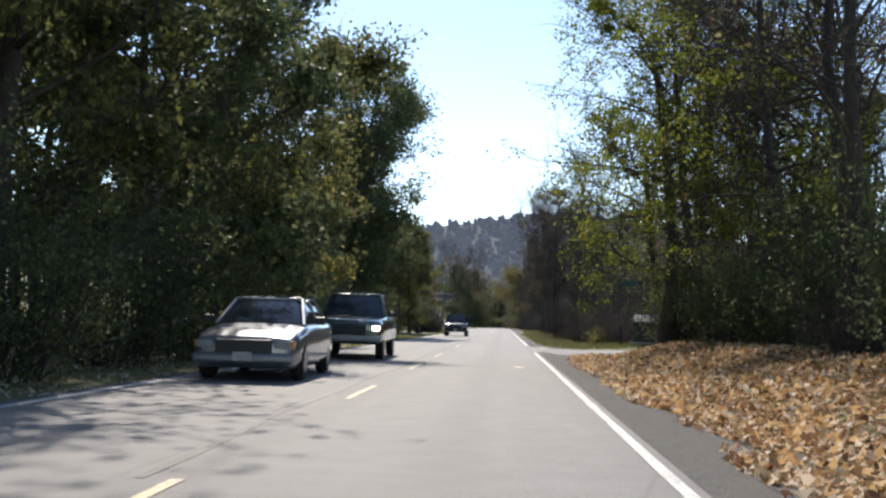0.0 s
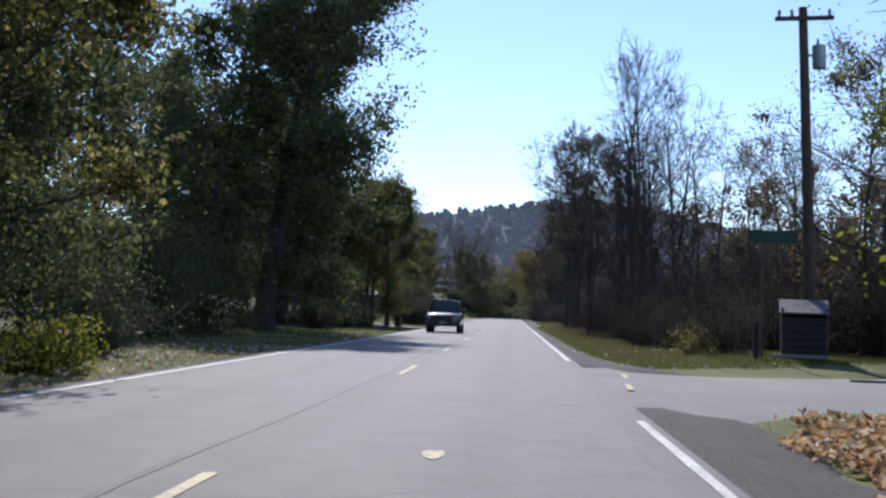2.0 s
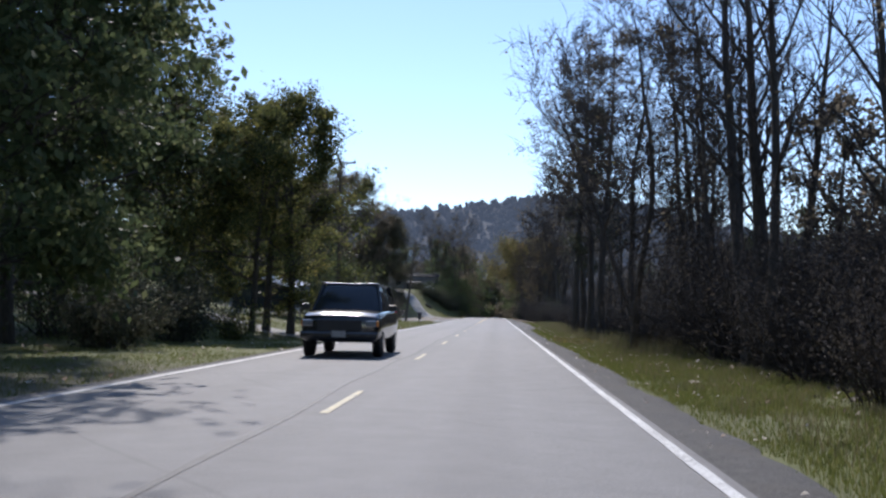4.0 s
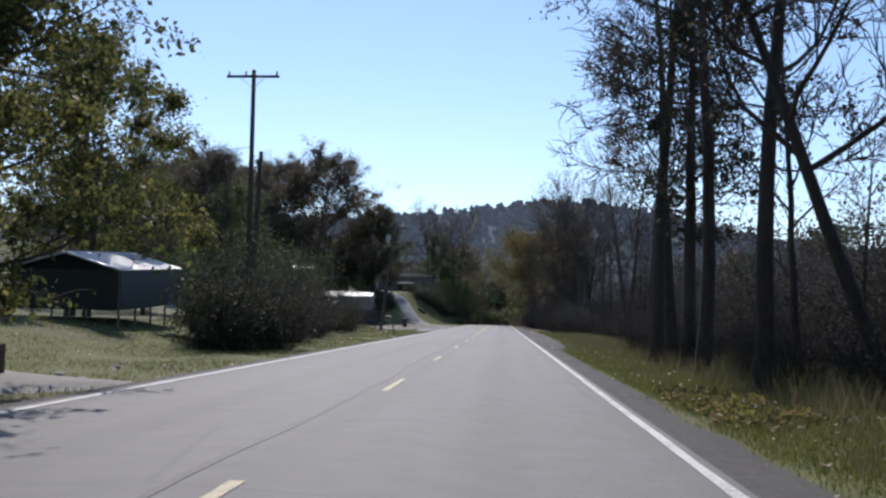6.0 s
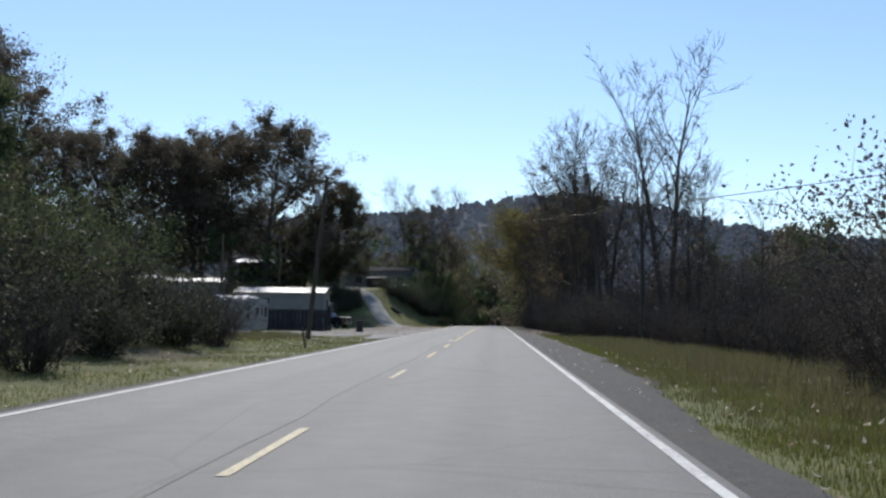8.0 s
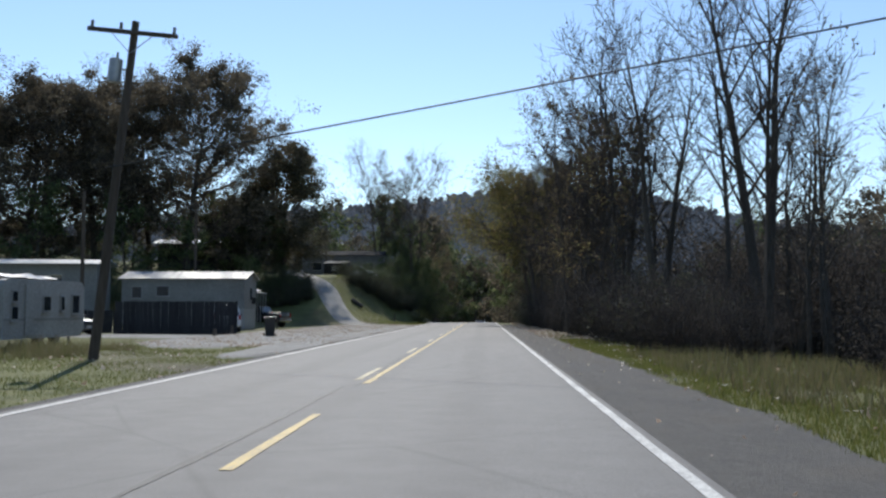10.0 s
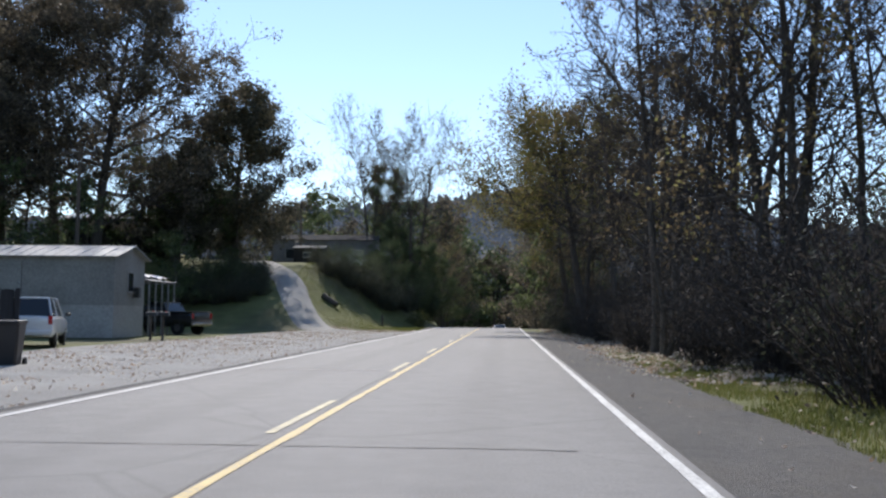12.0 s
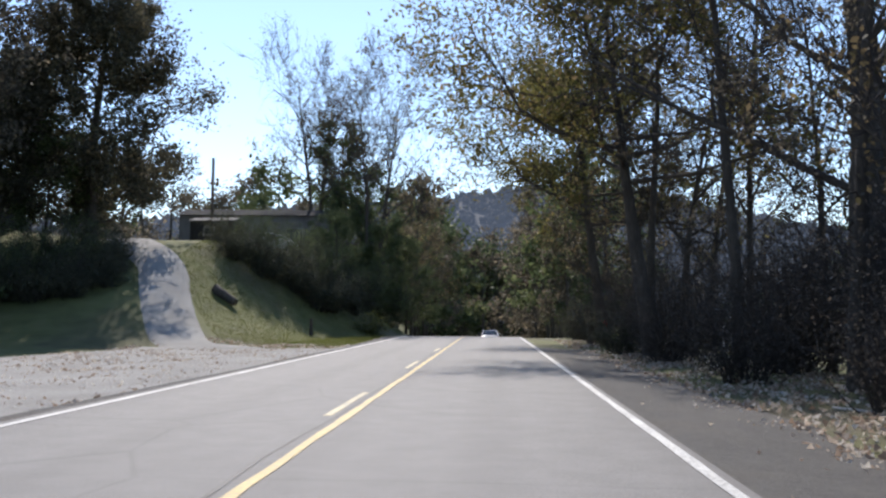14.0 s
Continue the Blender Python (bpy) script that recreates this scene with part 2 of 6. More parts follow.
M = {
    "asphalt": asphalt_material(),
    "ground": ground_material(),
    "side": surface("pale_side_road", (0.22, 0.21, 0.195), (0.30, 0.29, 0.27), 0.5, 40, 0.9, 0.4, 0.01),
    "shoulder": shoulder_material(),
    "gravel": surface("grey_gravel", (0.25, 0.24, 0.22), (0.38, 0.37, 0.345), 0.5, 26, 0.95, 0.9, 0.04),
    "white_line": road_paint("worn_white_road_paint", (0.50, 0.50, 0.48), (0.74, 0.74, 0.70), 0.75),
    "yellow_line": road_paint("worn_yellow_road_paint", (0.50, 0.35, 0.10), (0.66, 0.49, 0.17), 0.6),
    "pale_line": road_paint("faded_yellow_road_paint", (0.44, 0.365, 0.19), (0.61, 0.52, 0.29), 0.95),
    "tar": surface("tar_seam", (0.06, 0.06, 0.06), (0.12, 0.118, 0.115), 2, 40, 0.7, 0.3, 0.005),
    "turf": foliage("grass_blades", [(0.0, (0.095, 0.112, 0.032)), (0.5, (0.141, 0.162, 0.045)), (0.85, (0.19, 0.185, 0.065)), (1.0, (0.25, 0.215, 0.10))], 0.45, 0.9),
    "dry": foliage("dry_weeds", [(0.0, (0.125, 0.108, 0.064)), (0.5, (0.212, 0.184, 0.102)), (0.8, (0.127, 0.148, 0.055)), (1.0, (0.273, 0.237, 0.159))], 0.37, 0.85),
    "litter": foliage("fallen_leaves", [(0.0, (0.09, 0.055, 0.045)), (0.2, (0.25, 0.13, 0.07)), (0.4, (0.48, 0.29, 0.13)), (0.6, (0.63, 0.45, 0.24)), (0.8, (0.67, 0.56, 0.44)), (1.0, (0.82, 0.76, 0.66))], 0.42),
    "pale_litter": foliage("bleached_fallen_leaves", [(0.0, (0.20, 0.14, 0.10)), (0.4, (0.42, 0.33, 0.26)), (0.7, (0.62, 0.56, 0.48)), (1.0, (0.78, 0.75, 0.70))], 0.45),
    "bark": surface("grey_brown_bark", (0.045, 0.037, 0.030), (0.106, 0.090, 0.074), 1.2, 14, 0.95, 0.9, 0.04, stretch=(1, 1, 0.25)),
    "twig": surface("bare_twigs", (0.034, 0.028, 0.025), (0.075, 0.063, 0.056), 0.6, 6, 0.95, 0.2, 0.01),
    "leaf_dark": foliage("dark_green_leaves", [(0.0, (0.049, 0.067, 0.034)), (0.5, (0.093, 0.121, 0.052)), (0.8, (0.142, 0.166, 0.076)), (1.0, (0.250, 0.250, 0.118))], 0.48),
    "leaf_green": foliage("yellowing_green_leaves", [(0.0, (0.050, 0.060, 0.024)), (0.45, (0.100, 0.114, 0.040)), (0.75, (0.200, 0.196, 0.062)), (1.0, (0.400, 0.320, 0.100))], 0.56),
    "leaf_olive": foliage("olive_and_rust_leaves", [(0.0, (0.060, 0.052, 0.026)), (0.4, (0.125, 0.118, 0.040)), (0.7, (0.210, 0.190, 0.060)), (0.88, (0.230, 0.150, 0.075)), (1.0, (0.420, 0.330, 0.160))], 0.55),
    "leaf_lime": foliage("lime_leaves", [(0.0, (0.060, 0.085, 0.016)), (0.5, (0.145, 0.180, 0.030)), (0.82, (0.27, 0.27, 0.042)), (1.0, (0.40, 0.32, 0.060))], 0.58),
    "leaf_brown": foliage("browning_oak_leaves", [(0.0, (0.060, 0.054, 0.042)), (0.5, (0.125, 0.108, 0.080)), (0.8, (0.200, 0.168, 0.115)), (1.0, (0.400, 0.320, 0.220))], 0.52),
    "leaf_rust": foliage("rust_and_olive_leaves", [(0.0, (0.052, 0.049, 0.027)), (0.45, (0.110, 0.087, 0.051)), (0.75, (0.201, 0.149, 0.083)), (0.9, (0.189, 0.196, 0.074)), (1.0, (0.468, 0.359, 0.179))], 0.58),
    "leaf_dusk": foliage("dull_dark_leaves", [(0.0, (0.045, 0.052, 0.037)), (0.5, (0.076, 0.083, 0.055)), (0.85, (0.122, 0.120, 0.079)), (1.0, (0.190, 0.176, 0.122))], 0.31, 0.7),
    "leaf_grey": foliage("dull_grey_brown_leaves", [(0.0, (0.054, 0.049, 0.045)), (0.5, (0.089, 0.079, 0.070)), (0.85, (0.129, 0.111, 0.091)), (1.0, (0.183, 0.152, 0.120))], 0.25, 0.85),
    "leaf_umber": foliage("umber_and_green_leaves", [(0.0, (0.044, 0.044, 0.032)), (0.6, (0.088, 0.082, 0.052)), (1.0, (0.190, 0.160, 0.095))], 0.38),
    "pole": surface("weathered_pole_wood", (0.055, 0.042, 0.032), (0.12, 0.095, 0.075), 1.5, 18, 0.95, 0.7, 0.02, stretch=(1, 1, 0.1)),
    "steel": paint("galvanised_steel", (0.35, 0.36, 0.37), 0.45, 0.8),
    "cable": paint("black_cable", (0.02, 0.02, 0.02), 0.6),
    "siding": surface("chalky_white_siding", (0.25, 0.238, 0.22), (0.36, 0.345, 0.32), 0.7, 9, 0.6, 0.1, 0.01),
    "siding_grey": surface("grey_beige_siding", (0.17, 0.162, 0.15), (0.25, 0.24, 0.222), 0.7, 9, 0.6, 0.1, 0.01),
    "siding_blue": surface("pale_blue_siding", (0.13, 0.155, 0.185), (0.19, 0.22, 0.255), 0.7, 9, 0.6, 0.1, 0.01),
    "tin": surface("white_metal_roof", (0.45, 0.46, 0.47), (0.62, 0.63, 0.64), 0.5, 6, 0.38, 0.1, 0.01, 0.1),
    "tin_grey": surface("grey_metal_roof", (0.24, 0.245, 0.25), (0.36, 0.365, 0.37), 0.5, 6, 0.55, 0.1, 0.01, 0.2),
    "shingle": surface("grey_roof_shingle", (0.12, 0.115, 0.11), (0.2, 0.19, 0.185), 0.8, 12, 0.9, 0.5, 0.02),
    "dark_wood": surface("dark_stained_boards", (0.020, 0.019, 0.021), (0.048, 0.046, 0.048), 1.5, 14, 0.85, 0.4, 0.01, stretch=(1, 1, 0.15)),
    "brown_wood": surface("weathered_brown_boards", (0.06, 0.048, 0.038), (0.13, 0.105, 0.085), 1.5, 14, 0.9, 0.4, 0.01),
    "grey_boards": surface("weathered_grey_boards", (0.12, 0.118, 0.118), (0.19, 0.187, 0.187), 1.5, 14, 0.9, 0.4, 0.01),
    "dark_shingle": surface("dark_roof_shingle", (0.035, 0.034, 0.034), (0.07, 0.068, 0.066), 0.8, 12, 1.0, 0.3, 0.02, spec=0.05),
    "sign_green": paint("street_sign_green", (0.005, 0.045, 0.032), 0.6, 0.0, 0.2),
    "green_panel": paint("dark_green_panel", (0.018, 0.028, 0.030), 0.55),
    "bin": paint("black_bin_plastic", (0.018, 0.018, 0.02), 0.45),
    "rubber": paint("tyre_rubber", (0.015, 0.015, 0.015), 0.8),
    "rim": paint("alloy_rim", (0.24, 0.24, 0.25), 0.3, 0.9),
    "chrome": paint("chrome_trim", (0.6, 0.6, 0.61), 0.15, 1.0, 0.1),
    "black_trim": paint("black_trim", (0.02, 0.02, 0.02), 0.5),
    "glass": glass("dark_window_glass"),
    "lens": paint("headlight_lens", (0.30, 0.31, 0.33), 0.08, 0.5, 0.05, 1.0),
    "amber": paint("amber_lens", (0.7, 0.22, 0.03), 0.15, 0.0, 0.1, 1.0),
    "red_lens": paint("red_lens", (0.45, 0.02, 0.02), 0.15, 0.0, 0.1, 1.0),
    "car_slate": paint("slate_car_paint", (0.15, 0.165, 0.19), 0.28, 0.6, 0.15, 1.0),
    "car_silver": paint("grey_car_paint", (0.16, 0.165, 0.17), 0.22, 0.6, 0.1, 1.0),
    "car_green": paint("dark_green_car_paint", (0.05, 0.085, 0.072), 0.25, 0.5, 0.1, 1.0),
    "car_black": paint("black_car_paint", (0.02, 0.02, 0.022), 0.25, 0.2, 0.1, 1.0),
    "car_white": paint("white_car_paint", (0.72, 0.72, 0.71), 0.3, 0.0, 0.1, 1.0),
    "tarp": surface("crumpled_white_tarp", (0.5, 0.5, 0.5), (0.8, 0.8, 0.8), 3, 16, 0.5, 0.6, 0.05),
    "stone": surface("pale_stone", (0.3, 0.29, 0.27), (0.5, 0.49, 0.46), 3, 20, 0.9, 0.6, 0.02),
}
M["headlamp_on"] = bpy.data.materials.new("lit_headlamp")
M["headlamp_on"].use_nodes = True
_p = M["headlamp_on"].node_tree.nodes["Principled BSDF"]
_p.inputs["Emission Color"].default_value, _p.inputs["Emission Strength"].default_value = (1, 0.96, 0.85, 1), 6.0


# ---- building blocks ----
def mesh_of(name, verts, faces, mat, smooth=False):
    me = bpy.data.meshes.new(name)
    me.from_pydata([tuple(v) for v in verts] if not isinstance(verts, np.ndarray) else verts.tolist(), [], faces if isinstance(faces, list) else faces.tolist())
    me.materials.append(mat)
    if smooth:
        me.polygons.foreach_set("use_smooth", np.ones(len(me.polygons), bool))
    me.update()
    return me


def part(name, bm, material, parent, label="", smooth=False):
    """Links a bmesh as one mesh object under a thing or a part."""
    me = bpy.data.meshes.new(name)
    bm.normal_update()
    bm.to_mesh(me)
    bm.free()
    me.materials.append(material)
    if smooth:
        me.polygons.foreach_set("use_smooth", np.ones(len(me.polygons), bool))
    ob = new(name, me)
    ob.parent = parent
    return tagged(ob, label)


def box_bm(size, at=(0, 0, 0), bevel=0.0, rot=None, bm=None):
    fresh = bm is None
    b = bmesh.new()
    mt = Matrix.Translation(at) @ (rot.to_4x4() if rot else Matrix()) @ Matrix.Diagonal((*size, 1))
    bmesh.ops.create_cube(b, size=1, matrix=mt)
    if bevel:
        bmesh.ops.bevel(b, geom=b.edges[:], offset=bevel, segments=2, profile=0.6, affect="EDGES")
    if fresh:
        return b
    me = bpy.data.meshes.new("tmp")
    b.to_mesh(me)
    b.free()
    bm.from_mesh(me)
    bpy.data.meshes.remove(me)
    return bm


def cyl_bm(r1, r2, depth, m=Matrix(), seg=14, bevel=0.0):
    b = bmesh.new()
    bmesh.ops.create_cone(b, cap_ends=True, segments=seg, radius1=r1, radius2=r2, depth=depth, matrix=m)
    if bevel:
        bmesh.ops.bevel(b, geom=[e for e in b.edges if len(e.link_faces) == 2 and any(len(f.verts) > 4 for f in e.link_faces)], offset=bevel, segments=2, affect="EDGES")
    return b


def loft_bm(rings, close=True):
    """Skins a row of rings with equal numbers of points."""
    b = bmesh.new()
    rows = [[b.verts.new(p) for p in r] for r in rings]
    k = len(rows[0])
    for r, s in zip(rows, rows[1:]):
        for i in range(k):
            b.faces.new((r[i], r[(i + 1) % k], s[(i + 1) % k], s[i]))
    if close:
        b.faces.new(rows[0][::-1])
        b.faces.new(rows[-1])
    bmesh.ops.recalc_face_normals(b, faces=b.faces[:])
    return b


def thing(name, m, label, category, group="", kind=""):
    ob = new(name)
    ob.empty_display_size = 0.2
    ob.matrix_basis = m
    return tagged(ob, label, category, group, kind)


def ss(a, b, v):
    u = np.clip((v - a) / (b - a), 0, 1)
    return u * u * (3 - 2 * u)


# ---- the lie of the land ----
def crest(y):
    """The road's height: level, then over a crest and down."""
    u = np.clip(y - 264.0, 0, None)
    z = np.where(u < 40, -0.001 * u * u, -1.6 - 0.08 * (u - 40))
    return np.maximum(z, -22 + 0 * z) + 0 * y


def land(x, y):
    x, y = np.asarray(x, float), np.asarray(y, float)
    z = crest(y)
    z = z + 0.75 * ss(4.7, 8.2, x) * (1 - ss(34, 41, y)) + 1.0 * ss(9, 20, x) * (1 - ss(34, 41, y))
    z = z - 1.6 * ss(7.5, 24, x) * ss(64, 84, y)
    z = z + 0.9 * ss(7, 14, -x) * ss(84, 104, y) * (1 - ss(158, 176, y))
    z = z + 0.32 * ss(6.0, 9.0, x) * (1 - ss(13, 20, x)) * ss(54.6, 57.0, y) * (1 - ss(64, 74, y))
    e = 7.0 - 3.5 * ss(262, 278, y)
    z = z + (5.6 - np.minimum(crest(y), 0)) * ss(e, e + 9, -x) * ss(247, 268, y) * (1 - ss(300, 345, y))
    z = z + 1.4 * ss(20, 34, -x) + 6.0 * ss(36, 90, -x) - 0.12 * ss(3.6, 4.6, np.abs(x)) * (1 - ss(247, 255, y))
    return z


def sheet(name, xs, ys, mat, lift=0.0, height=land, kind="structure", label="", category="", thick=0.0):
    """A sheet laid over the land."""
    gx, gy = np.meshgrid(xs, ys)
    gz = height(gx, gy) + lift
    v = np.stack([gx.ravel(), gy.ravel(), gz.ravel()], 1)
    w = len(xs)
    i = np.arange((len(ys) - 1) * w).reshape(-1, w)[:, :-1].ravel()
    f = np.stack([i, i + 1, i + w + 1, i + w], 1)
    return tagged(new(name, mesh_of(name, v, f, mat, True)), label, category, kind=kind)


def ribbon(name, centre, widths, mat, lift, label, category, kind="structure", skirt=0.25, cross=7):
    """A strip of ground along a line, draped on the land, with sides that go down into it."""
    c = np.array(centre, float)
    d = np.gradient(c, axis=0)
    side = np.stack([d[:, 1], -d[:, 0]], 1) / np.linalg.norm(d, axis=1)[:, None]
    w = np.array(widths, float)[:, None]
    verts, faces = [], []
    us = np.linspace(-1, 1, cross)
    for i in range(len(c)):
        row = c[i] + side[i] * us[:, None] * w[i] / 2
        z = land(row[:, 0], row[:, 1]) + lift
        z[0] -= skirt
        z[-1] -= skirt
        if i in (0, len(c) - 1):
            z -= skirt
        verts += [(*p, h) for p, h in zip(row, z)]
    for i in range(len(c) - 1):
        for j in range(cross - 1):
            a = i * cross + j
            faces.append((a, a + 1, a + cross + 1, a + cross))
    return tagged(new(name, mesh_of(name, verts, faces, mat, True)), label, category, kind=kind)


def smooth_line(points, n):
    p = np.array(points, float)
    t = np.linspace(0, len(p) - 1, n)
    i = np.clip(t.astype(int), 0, len(p) - 2)
    f = (t - i)[:, None]
    a, b, c, d = p[np.clip(i - 1, 0, None)], p[i], p[i + 1], p[np.clip(i + 2, None, len(p) - 1)]
    return 0.5 * (2 * b + (c - a) * f + (2 * a - 5 * b + 4 * c - d) * f**2 + (3 * b - a - 3 * c + d) * f**3)


# ---- ground, road and markings ----
XS = np.unique(np.concatenate([np.linspace(-1500, -100, 15), np.linspace(-100, -30, 24), np.linspace(-30, 30, 91), np.linspace(30, 100, 24), np.linspace(100, 1500, 15)]))
YS = np.unique(np.concatenate([np.linspace(-600, -40, 12), np.linspace(-40, 300, 200), np.linspace(300, 520, 45), np.linspace(520, 2500, 34)]))
sheet("ground", XS, YS, M["ground"], -0.06, label="rolling roadside ground of turf and bare soil", category="ground")
road_y = np.concatenate([np.linspace(-120, 240, 121), np.linspace(242, 326, 43)])
sheet("road", np.linspace(-3.66, 3.46, 9), road_y, M["asphalt"], 0.0, lambda x, y: crest(y) + 0.012 * (1 - (x / 3.7) ** 2) , label="weathered grey two-lane asphalt road", category="road")


def stripe(name, x, y0, y1, w, mat, label, rng, lift=0.016, worn=0.004):
    n = max(2, int((y1 - y0) / 0.8) + 1)
    ys = np.linspace(y0, y1, n)
    l, r = x - w / 2 + rng.normal(0, worn, n), x + w / 2 + rng.normal(0, worn, n)
    zl, zr = crest(ys) + 0.012 * (1 - (l / 3.7) ** 2) + lift, crest(ys) + 0.012 * (1 - (r / 3.7) ** 2) + lift
    v = np.concatenate([np.stack([l, ys, zl], 1), np.stack([r, ys, zr], 1)])
    i = np.arange(n - 1)
    f = np.stack([i, i + n, i + n + 1, i + 1], 1)
    return tagged(new(name, mesh_of(name, v, f, mat)), label, "road marking", kind="structure")


rng = np.random.default_rng(5)
stripe("edge_line", 3.32, -60, 40.5, 0.10, M["white_line"], "worn white edge line on the asphalt", rng, 0.006)
stripe("edge_line", 3.32, 54.5, 322, 0.105, M["white_line"], "worn white edge line on the asphalt", rng, 0.006)
stripe("edge_line", -3.45, -60, 322, 0.115, M["white_line"], "worn white edge line on the asphalt", rng, 0.006)
stripe("centre_line", 0.0, 166.7, 322, 0.10, M["yellow_line"], "solid yellow centre line on the asphalt", rng, 0.006, 0.008)
for k, y0 in enumerate((-6.0, 5.0, 15.0, 24.2, 32.3, 46.6, 57.4, 69.8, 82.0, 93.0, 104.3, 115.4, 126.8, 138.0, 147.8, 157.8)):
    stripe("centre_dash", 0.02, y0, y0 + (4.0 if y0 > 140 else 3.6 if 20 < y0 < 40 else 3.0), 0.095, M["yellow_line"] if y0 > 140 else M["pale_line"], "broken yellow centre line mark", rng, 0.006)
for y0 in (167.6, 179.0, 189.9, 200.3, 210.0, 221.2, 232.0, 243.0):
    stripe("centre_dash", -0.24, y0, y0 + 3.6, 0.10, M["pale_line"], "faded yellow mark beside the centre line", rng, 0.006)


def seam(y, x0, x1, w, mat, label):
    n = 26
    xs = np.linspace(x0, x1, n)
    off = np.cumsum(rng.normal(0, 0.015, n))
    v = [(a, y + o + s * w / 2 * rng.uniform(0.3, 1), float(crest(np.float64(y))) + 0.012 * (1 - (a / 3.7) ** 2) + 0.005) for s in (-1, 1) for a, o in zip(xs, off)]
    f = [(i, i + 1, i + n + 1, i + n) for i in range(n - 1)]
    tagged(new("road_seam", mesh_of("road_seam", v, f, mat)), label, "road seam", kind="structure")


def long_seam(x, y0, y1, w, mat, label):
    n = int((y1 - y0) / 1.5)
    ys = np.linspace(y0, y1, n)
    off = 0.05 * np.sin(ys * 0.31) + 0.03 * np.sin(ys * 0.83) + rng.normal(0, 0.006, n)
    hw = w / 2 * rng.uniform(0.4, 1.1, n)
    z = crest(ys) + 0.012 * (1 - (x / 3.7) ** 2) + 0.004
    v = np.concatenate([np.stack([x + off - hw, ys, z], 1), np.stack([x + off + hw, ys, z], 1)])
    i = np.arange(n - 1)
    tagged(new("road_seam", mesh_of("road_seam", v, np.stack([i, i + n, i + n + 1, i + 1], 1), mat)), label, "road seam", kind="structure")


long_seam(-0.30, 8, 166, 0.09, M["tar"], "dark tar-sealed seam along the road's middle")
long_seam(-0.12, 166, 262, 0.05, M["tar"], "dark tar-sealed seam along the road's middle")
for x, y0, y1 in ((3.75, 45.0, 46.2), (4.05, 48.5, 49.6)):
    zz = float(land(x, y0)) + (0.030 if x < 4 else 0.056)
    tagged(new("dotted_mark", mesh_of("dotted_mark", [(x - 0.05, y0, zz), (x + 0.05, y0, zz), (x + 0.11, y1, zz + 0.008), (x + 0.01, y1, zz + 0.008)], [(0, 1, 2, 3)], M["pale_line"])), "short faded mark across the side road mouth", "road marking", kind="structure")


def pale_patch(x, y, w, l, seed):
    r = np.random.default_rng(seed)
    a = np.linspace(0, 2 * math.pi, 12, endpoint=False)
    k = r.uniform(0.7, 1.1, 12)
    px, py = x + w / 2 * k * np.cos(a), y + l / 2 * k * np.sin(a)
    v = np.stack([px, py, crest(py) + 0.012 * (1 - (px / 3.7) ** 2) + 0.006], 1)
    tagged(new("road_patch", mesh_of("road_patch", v, [list(range(12))], M["pale_line"])), "small pale worn patch on the asphalt", "road patch", kind="structure")


pale_patch(2.5, 26.9, 0.30, 0.75, 1)
pale_patch(1.35, 37.2, 0.22, 0.55, 2)
seam(112.4, -2.6, 2.4, 0.03, M["tar"], "thin dark tar seam across the road")
seam(189.0, -2.8, 2.6, 0.06, M["tar"], "thin dark tar seam across the road")
seam(200.5, -3.0, -0.5, 0.10, M["stone"], "pale patch seam across one lane")
seam(42.0, -3.3, 3.0, 0.04, M["tar"], "thin dark tar seam across the road")
seam(76.0, -3.3, 3.0, 0.04, M["tar"], "thin dark tar seam across the road")
# shoulders
for x0, x1, ya, yb in ((3.38, 5.0, -60, 43.0), (3.38, 4.35, 52.9, 250), (-4.4, -3.55, -60, 326)):
    ys = np.linspace(ya, yb, int((yb - ya) / 0.6) + 1)
    edge = np.array([0.32 * noise.noise((0.23 * y, x1, 0)) + 0.22 * noise.noise((0.9 * y, x1, 3)) + 0.14 * noise.noise((2.9 * y, x1, 5)) for y in ys])
    if x0 > 0 and ya > 0:
        edge = edge + 1.45 * ss(128, 152, ys) + 2.6 * np.exp(-(ys - ya) / 4.0)
    cols = 5
    vv, ff = [], []
    for y, e in zip(ys, edge):
        a, b = (x0, x1 + e) if x0 > 0 else (x0 + e, x1)
        for j in range(cols):
            x = a + (b - a) * j / (cols - 1)
            out = (j == cols - 1) if x0 > 0 else (j == 0)
            inner = (j == 0) if x0 > 0 else (j == cols - 1)
            drop = 0.16 if x0 > 0 and (y == ys[0] or y == ys[-1]) else 0.0
            vv.append((x, y, float(land(x, y)) - drop - (0.10 if out else 0.02 if inner else -0.012)))
    for i in range(len(ys) - 1):
        for j in range(cols - 1):
            q = i * cols + j
            ff.append((q, q + 1, q + cols + 1, q + cols))
    tagged(new("shoulder", mesh_of("shoulder", vv, ff, M["shoulder"], True)), "dark gravel shoulder beside the asphalt", "shoulder", kind="structure")
BEND = smooth_line([(-0.1, 322), (0.4, 332), (5, 346), (16, 358), (34, 366), (70, 372), (120, 374)], 60)
ribbon("road_bend", BEND, [7.12] * 60, M["asphalt"], 0.02, "grey asphalt road bending away below the crest", "road")
